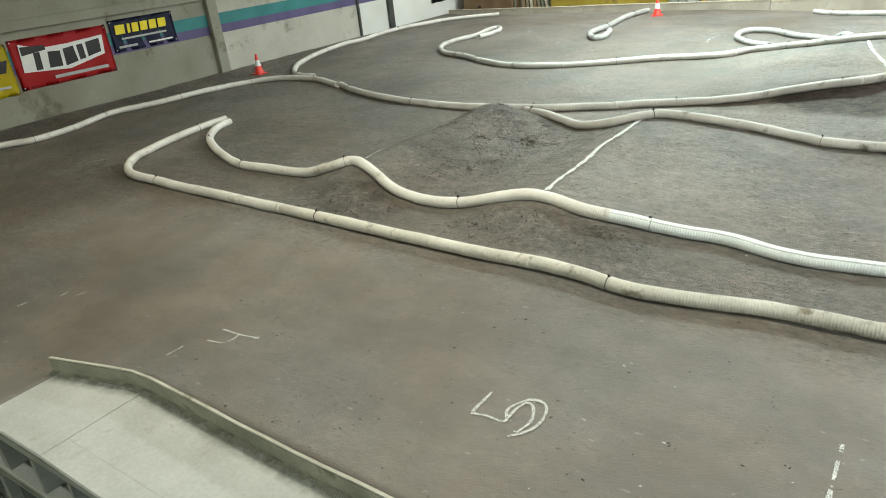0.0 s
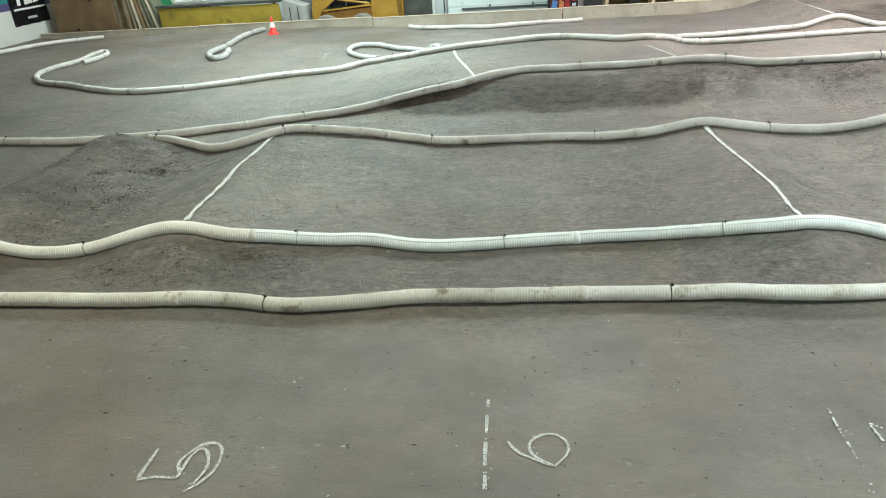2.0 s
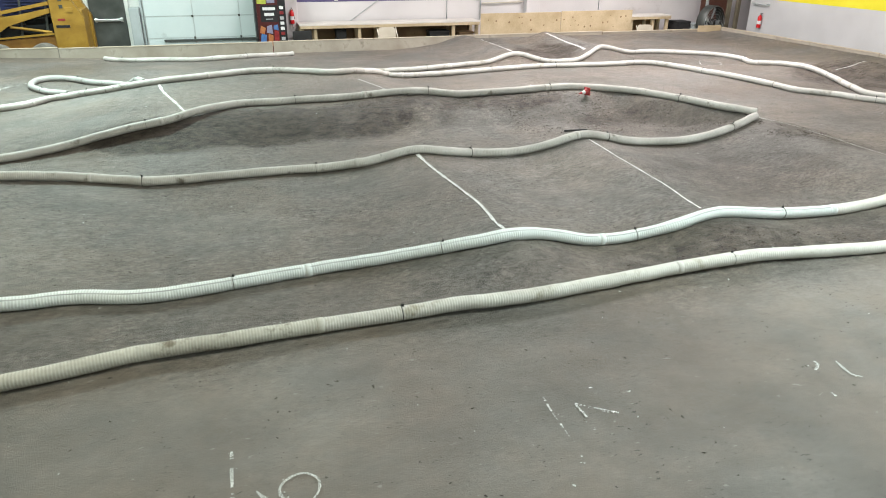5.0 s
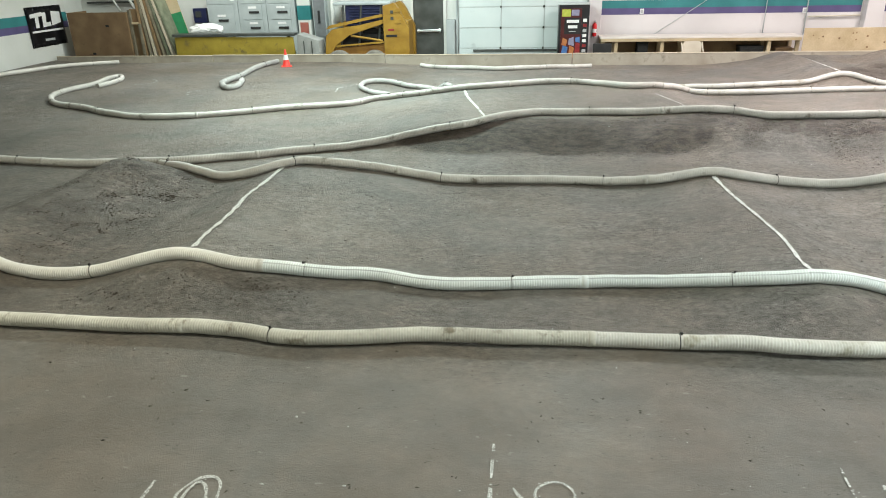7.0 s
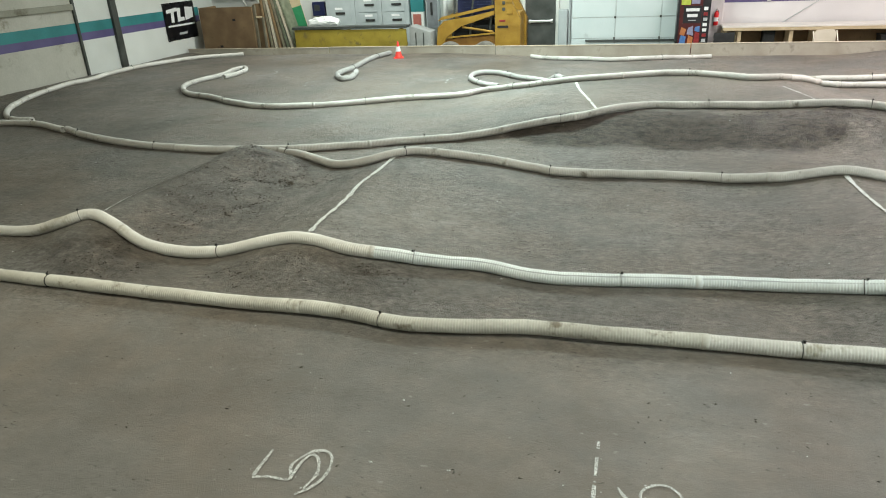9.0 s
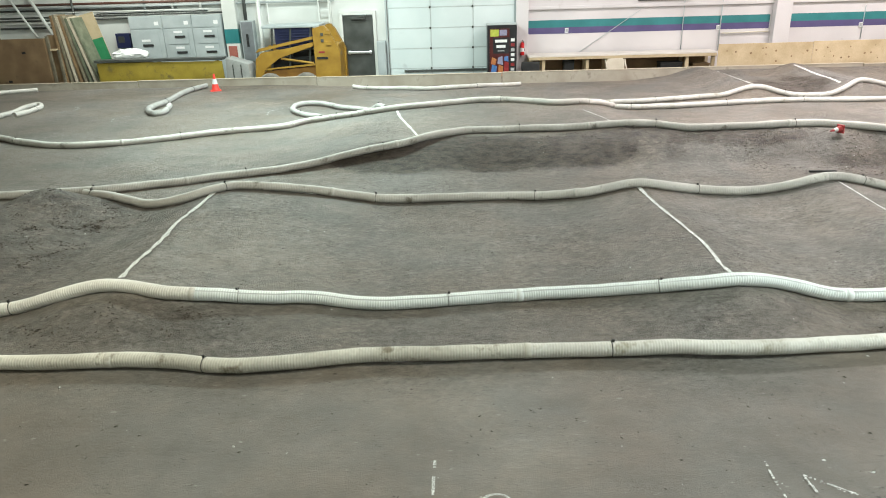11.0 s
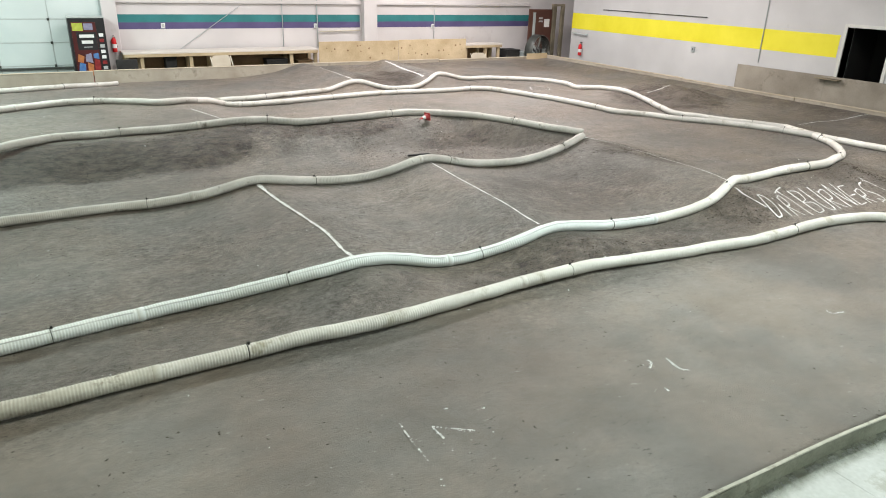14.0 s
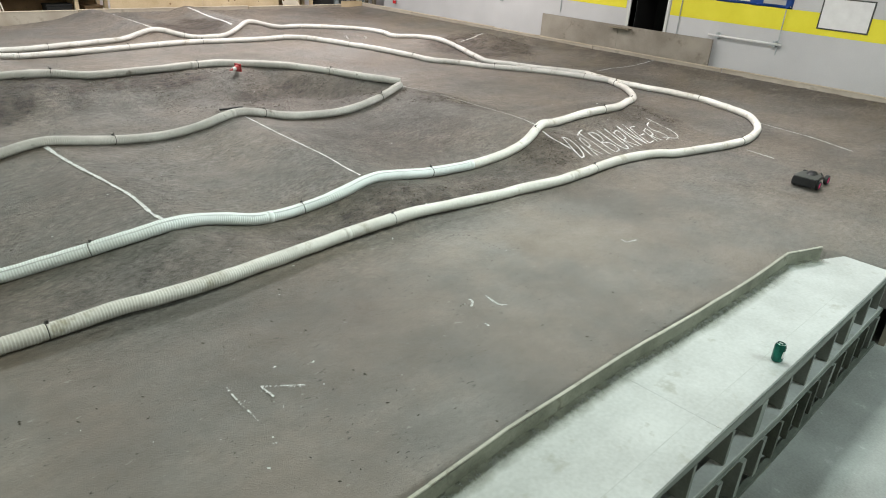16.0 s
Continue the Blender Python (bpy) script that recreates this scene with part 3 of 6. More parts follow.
structure("trim_ledge_left", (-13.3, -3.0, 1.62), (-13.22, 9.45, 1.80), WALL_DUSTY_DIM, "dusty ledge moulding", 0.02)
structure("trim_ledge_left_mid", (-13.3, 9.7, 1.62), (-13.23, 14.2, 1.76), WALL_DUSTY_DIM, "dusty ledge moulding", 0.02)
structure("trim_ledge_back", (1.95, 20.22, 1.62), (15.0, 20.3, 1.70), WALL_PINKISH, "pale wall moulding", 0.01)
structure("trim_post_left", (-13.3, 14.2, 0.0), (-13.25, 14.27, 1.9), STEEL_DARK, "thin dark steel post")
structure("trim_post_left_far", (-13.3, 15.45, 0.0), (-13.22, 15.65, 1.9), STEEL_DARK, "dark steel post")

# ---- perimeter boards ----
def perimeter():
    spans = [(-13.2, -8.6), (-8.58, -3.8), (-3.78, 1.1), (1.12, 5.9), (5.92, 10.4), (10.42, 13.9)]
    for k, (a, b) in enumerate(spans):
        lift = 0.012 * math.sin(k * 2.1)
        t = thing("border_board", "dusty timber border board along the dirt", "board", "track border boards")
        part("board", box((a, 18.28, FLOOR_Z), (b, 18.32, 0.165 + lift), 0.006), BOARD, t)
        part("cap", box((a, 18.272, 0.166 + lift), (b, 18.345, 0.185 + lift), 0.005), SAWN, t, "pale sawn board edge")
    spans = [(18.26, 15.9), (15.88, 12.6), (12.58, 9.4), (9.38, 6.2), (6.18, 3.0), (2.98, 0.2)]
    for k, (a, b) in enumerate(spans):
        lift = 0.012 * math.sin(k * 1.7 + 1)
        t = thing("border_board", "dusty timber border board along the dirt", "board", "track border boards")
        part("board", box((14.42, b, FLOOR_Z), (14.46, a, 0.185 + lift), 0.006), BOARD, t)
        part("cap", box((14.41, b, 0.186 + lift), (14.485, a, 0.205 + lift), 0.005), SAWN, t, "pale sawn board edge")
    t = thing("border_board", "taller pale plywood border board in the corner", "board", "track border boards")
    part("board", box((13.6, 18.235, -0.1), (14.4, 18.27, 0.27), 0.006), PLY, t)


perimeter()


# ---- drain pipes ----
RADIUS = 0.053
PITCH = 0.0065


def spline(points, step):
    """Points at an even step along a smooth line through the given ones, in plan."""
    p = [Vector((*q, 0)) for q in points]
    p = [p[0] * 2 - p[1], *p, p[-1] * 2 - p[-2]]
    raw = []
    for a, b, c, d in zip(p, p[1:], p[2:], p[3:]):
        n = max(4, int((c - b).length / 0.02))
        for k in range(n):
            t = k / n
            raw.append(0.5 * (2 * b + (c - a) * t + (2 * a - 5 * b + 4 * c - d) * t * t + (3 * b - a - 3 * c + d) * t ** 3))
    raw.append(p[-2])
    out, left = [raw[0]], step
    for a, b in zip(raw, raw[1:]):
        seg = (b - a).length
        while seg >= left > 0:
            a = a + (b - a) * (left / seg)
            seg -= left
            out.append(a)
            left = step
        left -= seg
    return out


def tube_mesh(path, r, material, seg=12, ribs=True):
    """A corrugated tube along path, open at both ends."""
    verts, faces = [], []
    n = len(path)
    for i, p in enumerate(path):
        d = (path[min(i + 1, n - 1)] - path[max(i - 1, 0)]).normalized()
        side = d.cross(Vector((0, 0, 1))).normalized()
        up = side.cross(d)
        rr = r * (1.0 if not ribs else (1.025, 1.0, 0.91)[i % 3]) * (1 + 0.06 * noise.noise(p * 2.4) + 0.035 * noise.noise(p * 9))
        for k in range(seg):
            a = 2 * math.pi * k / seg
            verts.append(p + side * (rr * math.cos(a)) + up * (rr * math.sin(a)))
    for i in range(n - 1):
        for k in range(seg):
            a, b = i * seg + k, i * seg + (k + 1) % seg
            faces.append((a, b, b + seg, a + seg))
    # the wall's thickness at both ends
    for first, inward in ((0, 1), ((n - 1) * seg, -1)):
        c = path[0] if inward > 0 else path[-1]
        ring = len(verts)
        for k in range(seg):
            verts.append(c + (verts[first + k] - c) * 0.86)
        deep = len(verts)
        d = (path[min(16, n - 1)] - path[0]) if inward > 0 else (path[max(-17, -n)] - path[-1])
        for k in range(seg):
            verts.append(verts[ring + k] + d * 0.9)
        for k in range(seg):
            k2 = (k + 1) % seg
            faces.append((first + k, first + k2, ring + k2, ring + k))
            faces.append((ring + k, ring + k2, deep + k2, deep + k))
        faces.append(tuple(range(deep, deep + seg)))
    me = bpy.data.meshes.new("pipe_section")
    me.from_pydata([tuple(v) for v in verts], [], faces)
    me.materials.append(material)
    me.shade_smooth()
    return me


def band_mesh(path, i, r, width, buckle=True, seg=14):
    """A strap round the tube at sample i."""
    p = path[i]
    d = (path[min(i + 1, len(path) - 1)] - path[max(i - 1, 0)]).normalized()
    m = Matrix.Translation(p - d * width / 2) @ d.to_track_quat("Z", "Y").to_matrix().to_4x4()
    bm = lathe([(r * 0.9, 0), (r * 1.05, 0.001), (r * 1.07, width / 2), (r * 1.05, width), (r * 0.9, width + 0.001)], seg, m=m, cap=False)
    if not buckle:
        return bm
    top = Vector((0, 0, r * 1.06))
    box((-0.008, -0.006, 0), (0.008, 0.006, 0.022), 0.003, bm, Matrix.Translation(p + top + Vector((random.uniform(-0.012, 0.012), 0, -0.004))))
    tail = p + top
    rod(tail, tail + Vector((random.uniform(-0.03, 0.03), random.uniform(-0.03, 0.0), random.uniform(0.015, 0.04))), 0.0025, 5, bm)
    return bm


def pipe(points, material, label, r=RADIUS, section=2.9, tie=1.45, sink=0.0, switch=None, stripe=False, first=0.6):
    """A run of drain pipe laid on the dirt, in sections tied together."""
    flat = spline(points, PITCH)
    z = [terrain(p.x, p.y) for p in flat]
    w = 27
    pre = [0.0]
    for v in z:
        pre.append(pre[-1] + v)
    path = []
    for i, p in enumerate(flat):
        a, b = max(0, i - w), min(len(z), i + w + 1)
        lift = 0.011 * noise.noise(Vector((p.x * 1.3, p.y * 1.3, 5.0))) + 0.004 * noise.noise(Vector((p.x * 5, p.y * 5, 6.0)))
        sway = 0.022 * noise.noise(Vector((p.x * 0.9, p.y * 0.9, 9.0)))
        path.append(Vector((p.x + sway * 0.3, p.y + sway, (pre[b] - pre[a]) / (b - a) + r * 0.95 - sink + lift)))
    t = thing("drain_pipe", label, "pipe", "track lane pipes")
    size = int(section / PITCH)
    i = 0
    while i < len(path) - 4:
        j = min(len(path), i + size)
        if len(path) - j < size * 0.3:
            j = len(path)
        use = material
        if switch and switch[0] < path[(i + j) // 2].x < switch[1] and path[(i + j) // 2].y < 6:
            use = switch[2]
        sec = new("pipe_section", tube_mesh(path[i:j], r * random.uniform(0.985, 1.02), use))
        sec.parent = t
        if stripe and use is not material:
            mark = [q + Vector((0, -0.6, 0.8)).normalized() * r * 1.02 for q in path[i:j:8]]
            bm = bmesh.new()
            row = [(bm.verts.new(q + Vector((0, 0.003, 0.003))), bm.verts.new(q - Vector((0, 0.003, 0.003)))) for q in mark]
            for (a, b), (c, d) in zip(row, row[1:]):
                bm.faces.new((a, b, d, c))
            part("print_line", bm, STRIPE, sec, "thin grey printed line")
        if j < len(path):
            bm = band_mesh(path, j, r * 0.985, 0.05, False)
            part("coupling", bm, use, t, "pipe coupling sleeve", True)
        i = j
    for i in range(int(first / PITCH), len(path) - 20, int(tie / PITCH)):
        i += random.randint(-16, 16)
        part("cable_tie", band_mesh(path, max(2, i), r * 1.0, 0.0045), TIE, t, "black cable tie")
    return path


PIPE_FRONT = [(-9.44, 6.6), (-9.36, 6.02), (-9.29, 5.56), (-9.07, 4.99), (-8.94, 4.68), (-8.61, 4.39), (-8.14, 4.18), (-7.44, 4.15), (-6.21, 4.11), (-5.26, 4.09), (-3.18, 4.05), (-2.38, 4.06), (-1.98, 4.03), (-1.65, 3.98), (-1.45, 3.97), (-1.19, 4), (-0.96, 4.04), (-0.62, 4.09), (-0.04, 4.1), (0.74, 4.13), (1.43, 4.14), (1.74, 4.1), (2.19, 4.11), (2.7, 4.17), (3.28, 4.22), (3.87, 4.2), (4.53, 4.18), (5.25, 4.12), (6.03, 4.05), (6.52, 4.06), (7.05, 4.07), (7.58, 4.06), (8.02, 3.97), (8.27, 3.83), (9.13, 3.63), (9.73, 3.6), (10.41, 3.73), (11.01, 4.01), (11.38, 4.33), (11.65, 4.92), (11.8, 5.46), (11.69, 6.99), (11.8, 7.73)]
PIPE_FRONT_FAR = [(11.8, 7.73), (11.62, 8.19), (11.32, 8.71), (11.13, 9.09), (10.92, 9.55), (11.12, 10.08), (11.33, 10.64), (11.47, 11.14), (11.61, 11.81), (11.76, 12.74), (11.37, 13.12), (11.48, 13.68), (11.3, 14.38), (10.61, 14.93), (9.95, 15.25), (8.71, 14.88), (8, 14.55), (7.47, 14.35), (6.89, 14.43), (6.12, 14.63), (5.53, 14.55), (4.51, 14.3), (3.89, 14.14), (3.31, 14.12), (2.74, 14.09), (2.15, 14.03)]
PIPE_LANE = [(-9.2, 6.49), (-9.01, 6.08), (-8.59, 5.67), (-7.91, 5.29), (-7.1, 4.99), (-6.45, 4.98), (-5.91, 5.03), (-5.41, 4.97), (-5.16, 5.09), (-4.87, 5.03), (-4.48, 4.88), (-4.23, 4.84), (-3.88, 4.84), (-3.41, 4.89), (-2.96, 4.92), (-2.61, 4.89), (-2.23, 4.83), (-1.62, 4.89), (-1.23, 4.96), (-0.96, 4.94), (-0.68, 4.9), (-0.23, 4.93), (0.41, 5.02), (1.09, 5.04), (1.84, 4.87), (2.22, 4.86), (2.62, 4.95), (2.98, 4.94), (3.42, 4.93), (3.79, 4.83), (4.2, 4.85), (4.93, 4.97), (5.33, 4.99), (5.81, 4.95), (6.22, 4.91), (6.63, 4.95), (7.46, 5.27), (7.9, 5.25), (8.6, 5.15), (9.11, 5.22), (10.18, 5.71), (10.84, 6.06), (11.31, 6.5), (11.64, 7.07)]
PIPE_LANE_FAR = [(11.64, 7.07), (11.38, 7.89), (11.08, 8.52), (10.55, 9.13), (10.33, 9.65), (9.94, 10.19), (9.9, 10.82), (9.69, 11.87), (9.33, 13.08), (8.94, 13.66), (7.97, 13.73), (6.61, 13.84), (5.43, 13.67), (4.28, 13.5), (3.72, 13.45), (3.15, 13.42), (2.75, 13.5), (2.43, 13.64), (2.2, 13.78)]
PIPE_LEFT = [(-12.4, 2.7), (-12.09, 4.21), (-11.88, 4.66), (-11.99, 5.38), (-12.31, 6.29), (-12.03, 7.3), (-11.83, 8.48), (-11.61, 9.03), (-11.12, 9.36), (-10.53, 9.45), (-9.93, 9.33), (-9.25, 9.05)]
PIPE_MIDDLE = [(-9.2, 9.1), (-8.68, 8.82), (-8.09, 8.59), (-7.23, 8.32), (-6.61, 8.26), (-5.75, 8.22), (-5, 8.27), (-4.5, 8.36), (-4.09, 8.51), (-3.7, 8.66), (-3.18, 8.93), (-2.45, 9.14), (-2.08, 9.27), (-1.7, 9.4), (-1.3, 9.46), (-0.74, 9.52), (-0.23, 9.78), (0.15, 9.98), (0.73, 10), (1.49, 10.03), (1.95, 10), (2.5, 9.95), (2.87, 9.96), (3.32, 9.83), (3.98, 9.87), (4.81, 9.94), (5.27, 9.89), (5.69, 9.7), (6.2, 9.35), (6.48, 8.97), (6.66, 8.62), (6.79, 8.34), (6.94, 8.11), (7.12, 7.9)]
PIPE_ISLAND = [(7.04, 7.82), (6.72, 7.69), (6.34, 7.61), (5.95, 7.61), (5.6, 7.66), (5.19, 7.72), (4.92, 7.68), (4.68, 7.71), (4.34, 7.68), (4.08, 7.66), (3.83, 7.67), (3.55, 7.74), (3.17, 7.77), (2.78, 7.78), (2.32, 7.59), (1.94, 7.6), (1.74, 7.57), (1.48, 7.54), (1.23, 7.61), (0.59, 7.74), (-0.19, 7.72), (-0.88, 7.69), (-1.16, 7.76), (-1.64, 7.84), (-2.11, 7.82), (-2.63, 7.76), (-2.85, 7.6), (-3.15, 7.47), (-3.47, 7.57), (-3.89, 7.75), (-4.17, 7.86), (-4.45, 8.04), (-4.75, 8.18)]
PIPE_WALL = [(-10.51, 9.66), (-10.98, 9.71), (-11.5, 10.04), (-12.1, 10.77), (-12.57, 11.68), (-12.78, 12.8), (-12.75, 13.63), (-12.85, 15.17), (-12.58, 16.97), (-11.95, 17.75), (-11.25, 18.12)]
PIPE_FAR = [(-9.42, 14.19), (-9.36, 14.67), (-9.44, 15.18), (-9.7, 15.54), (-9.78, 15.19), (-9.66, 14.36), (-9.8, 13.58), (-9.63, 12.93), (-9.08, 12.27), (-8.31, 11.87), (-7.43, 11.36), (-6.76, 11.1), (-6.06, 11.12), (-5.1, 11.45), (-4.17, 11.97), (-3.23, 12.29), (-2.78, 12.63), (-1.99, 12.43), (-1.35, 12.27), (-0.73, 12.28), (-0.13, 12.54), (0.39, 12.65), (0.91, 12.6), (1.35, 12.42), (1.7, 12.2), (2.05, 12.27), (2.42, 12.55), (2.75, 12.95), (2.95, 13.25)]
PIPE_LOOP = [(-1.35, 12.42), (-1.55, 12.95), (-1.9, 13.75), (-2.2, 14.05), (-2.52, 14.25), (-2.97, 14.74), (-3.35, 14.79), (-3.5, 14.46), (-3.42, 13.97), (-3.14, 13.55), (-2.65, 13.0)]
PIPE_CONE = [(-6.66, 18.01), (-6.83, 17.06), (-6.72, 15.74), (-6.7, 14.76), (-6.6, 14.33), (-6.32, 13.96), (-6.2, 14.21), (-6.39, 14.93)]
PIPE_BACK = [(-2.77, 17.95), (-1.87, 17.09), (-1, 16.65), (-0.4, 16.65), (0.37, 16.89), (1.23, 17.44), (1.54, 17.59)]
pipe(PIPE_FRONT, PIPE, "cream corrugated drain pipe edging the front straight", tie=2.9, switch=(-6.5, -0.3, PIPE_SOILED))
pipe(PIPE_FRONT_FAR, PIPE_DUSTED, "cream corrugated drain pipe round the far bend", tie=2.9)
pipe(PIPE_LANE, PIPE, "cream and white corrugated drain pipe over the jumps", section=2.6, tie=1.75, switch=(-0.9, 6.6, PIPE_WHITE), stripe=True, first=1.1)
pipe(PIPE_LANE_FAR, PIPE_DUSTED, "cream corrugated drain pipe inside the far bend", section=2.6, tie=1.75)
pipe(PIPE_LEFT, PIPE, "cream corrugated drain pipe along the side wall", tie=1.5)
pipe(PIPE_MIDDLE, PIPE_DIRTY, "dusty corrugated drain pipe over the table jump", tie=2.0)
pipe(PIPE_ISLAND, PIPE_DIRTY, "dusty corrugated drain pipe round the middle island", tie=1.9)
pipe(PIPE_WALL, PIPE, "cream corrugated drain pipe bent along the wall", tie=3.0)
pipe(PIPE_FAR, PIPE_DIRTY, "dusty corrugated drain pipe round the far corner", tie=3.0)
pipe(PIPE_LOOP, PIPE_GREY, "dusty drain pipe folded into a loop", tie=2.0)
pipe(PIPE_CONE, PIPE_GREY, "short drain pipe folded back beside a cone", r=0.06, tie=2.0)
pipe(PIPE_BACK, PIPE_DIRTY, "short loose cream drain pipe by the border board", tie=3.0)


# ---- chalk ----
def chalk_stroke(pts, width, wear):
    """One line of dusted chalk on the dirt: a ragged strip that thickens, thins and breaks."""
    bm = bmesh.new()
    line = spline(pts, 0.01)
    row = None
    for i, p in enumerate(line):
        d = (line[min(i + 1, len(line) - 1)] - line[max(i - 1, 0)]).normalized()
        side = Vector((-d.y, d.x, 0))
        swell = 0.66 + 0.5 * noise.noise(Vector((p.x * 10, p.y * 10, 6.0)))
        pair = []
        for s in (-1, 1):
            q = p + side * s * width * 0.62 * max(0.12, swell + random.uniform(-0.12, 0.16))
            pair.append(bm.verts.new((q.x, q.y, terrain(q.x, q.y) + 0.007)))
        gap = noise.noise(Vector((p.x * 9, p.y * 9, 2.0))) * 0.5 + 0.5 < wear and random.random() < 0.85
        if row and not gap:
            bm.faces.new((row[0], row[1], pair[1], pair[0]))
        row = pair
        if random.random() < 0.16:
            q = p + side * random.gauss(0, 0.9) * width
            z = terrain(q.x, q.y) + 0.007
            e = random.uniform(0.002, 0.006)
            bm.faces.new([bm.verts.new((q.x + dx * e, q.y + dy * e, z)) for dx, dy in ((-1, -0.6), (0.8, -1), (1, 0.7), (-0.5, 1))])
    return bm


def chalk(strokes, label, width=0.03, wear=0.25, name="chalk_line", category="chalk mark", material=CHALK_THIN):
    if len(strokes) == 1:
        return tagged(ob_from(chalk_stroke(strokes[0], width, wear), name, material), label, category, "chalk marks")
    t = thing(name, label, category, "chalk marks")
    for pts in strokes:
        part("stroke", chalk_stroke(pts, width, wear), material, t)
    return t


JUMP_LINES = [
    ([(-5.16, 5.29), (-5.37, 5.95), (-5.52, 6.59), (-5.45, 6.99), (-5.43, 7.42)], 0.03),
    ([(-2.81, 5.14), (-2.84, 5.45), (-2.84, 6.07), (-2.9, 6.56), (-2.87, 7.18), (-2.86, 7.59), (-2.82, 7.79)], 0.06),
    ([(2.2, 5.09), (2.18, 5.26), (2.2, 5.48), (2.21, 5.88), (2.16, 6.27), (2.08, 7.04), (2.06, 7.54)], 0.04),
    ([(4.16, 5.06), (4.18, 5.31), (4.24, 5.77), (4.27, 6.59), (4.33, 7.62)], 0.03),
    ([(7.17, 5.27), (7.45, 5.86), (7.47, 6.32), (7.5, 6.9), (7.45, 7.5), (7.12, 7.84)], 0.036),
    ([(-0.6, 9.87), (-0.77, 10.58), (-0.97, 11.37), (-1.11, 12.16)], 0.045),
    ([(2.44, 10.91), (2.3, 11.25), (2.1, 11.71)], 0.035),
    ([(6.62, 18.04), (6.39, 16.29), (6.34, 15.11)], 0.12),
    ([(8.48, 17.94), (8.3, 16.51), (8.22, 15.57), (8.15, 15.02)], 0.055),
    ([(12.47, 7.92), (13.2, 7.98), (13.86, 7.75), (14.3, 7.68)], 0.03),
    ([(11.17, 4.03), (11.05, 3.46), (10.9, 2.92), (10.75, 2.5)], 0.026),
    ([(9.4, 3.42), (9.33, 3.02)], 0.02),
    ([(11.81, 11.22), (12.24, 11.23), (13, 11.55), (13.6, 11.7)], 0.03),
]
for pts, width in JUMP_LINES:
    chalk([pts], "white chalk line marking a jump lip", width, 0.18, material=CHALK_LINE)
chalk([[(-8.75, 15.35), (-8.55, 15.15), (-8.55, 14.8), (-8.8, 14.6)]], "faint chalk arc beside a pipe end", 0.025, 0.4)
chalk([[(-6.85, 14.0), (-7.05, 13.75), (-6.95, 13.4), (-6.6, 13.3)]], "faint chalk arc beside a folded pipe", 0.025, 0.45)
chalk([[(-3.65, 14.6), (-3.95, 14.2), (-3.9, 13.7)]], "faint chalk arc beside a pipe loop", 0.025, 0.45)
chalk([[(10.4, 13.8), (10.8, 13.6), (10.6, 13.2), (10.2, 13.3), (10.4, 13.7)], [(10.9, 13.2), (11.1, 12.8)]], "faint chalk scribble near the far corner", 0.03, 0.4)
# start grid marks
chalk([[(-1.83, 2.6), (-1.83, 2.48), (-1.83, 2.38)], [(-1.83, 2.38), (-1.75, 2.4), (-1.63, 2.41), (-1.67, 2.5), (-1.65, 2.57), (-1.6, 2.64), (-1.53, 2.65), (-1.48, 2.6), (-1.46, 2.49), (-1.49, 2.39), (-1.56, 2.31)], [(-1.63, 2.41), (-1.63, 2.54), (-1.6, 2.61), (-1.55, 2.58), (-1.51, 2.48), (-1.53, 2.36)]], "chalk grid number five on the dirt", 0.019, 0.12, "chalk_number")
chalk([[(-0.01, 2.71), (0.04, 2.64), (0.11, 2.6), (0.22, 2.55)], [(0.22, 2.55), (0.28, 2.63), (0.29, 2.71), (0.24, 2.77), (0.17, 2.77), (0.11, 2.72), (0.1, 2.66), (0.14, 2.6), (0.2, 2.56)]], "chalk grid number six on the dirt", 0.016, 0.16, "chalk_number")
chalk([[(-0.12, 3.04), (-0.12, 2.67), (-0.11, 2.39)]], "broken chalk grid line on the dirt", 0.020, 0.42)
chalk([[(1.79, 2.91), (1.8, 2.77), (1.8, 2.65)], [(1.79, 2.91), (1.89, 2.84), (2.09, 2.7)]], "worn chalk grid number seven on the dirt", 0.015, 0.47, "chalk_number")
chalk([[(1.65, 3.11), (1.63, 2.9), (1.63, 2.73), (1.63, 2.57), (1.61, 2.43)]], "broken chalk grid line on the dirt", 0.012, 0.6)
chalk([[(3.46, 2.88), (3.46, 2.84), (3.39, 2.79)], [(3.6, 2.84), (3.58, 2.75), (3.58, 2.69), (3.63, 2.65)], [(3.31, 2.58), (3.31, 2.53)]], "rubbed chalk grid number eight on the dirt", 0.018, 0.25, "chalk_number")
chalk([[(5.36, 2.8), (5.34, 2.74), (5.47, 2.71)]], "short chalk tick on the dirt", 0.014, 0.2)
chalk([[(-4.01, 1.89), (-4, 2.02)], [(-3.9, 2.15), (-3.77, 2.18), (-3.74, 2.25), (-3.75, 2.31)], [(-3.92, 2.3), (-3.74, 2.31), (-3.57, 2.34)]], "worn chalk grid number four on the dirt", 0.014, 0.35, "chalk_number")
chalk([[(-5.85, 1.72), (-5.84, 1.79)], [(-5.68, 1.99), (-5.68, 2.06)], [(-5.55, 2.05), (-5.54, 2.14)]], "worn chalk grid marks on the dirt", 0.013, 0.35)
chalk([[(-9.6, 4.3), (-9.5, 4.6)], [(-9.2, 4.35), (-9.05, 4.6), (-8.95, 4.45)]], "faint chalk scribble on the dirt", 0.022, 0.4)

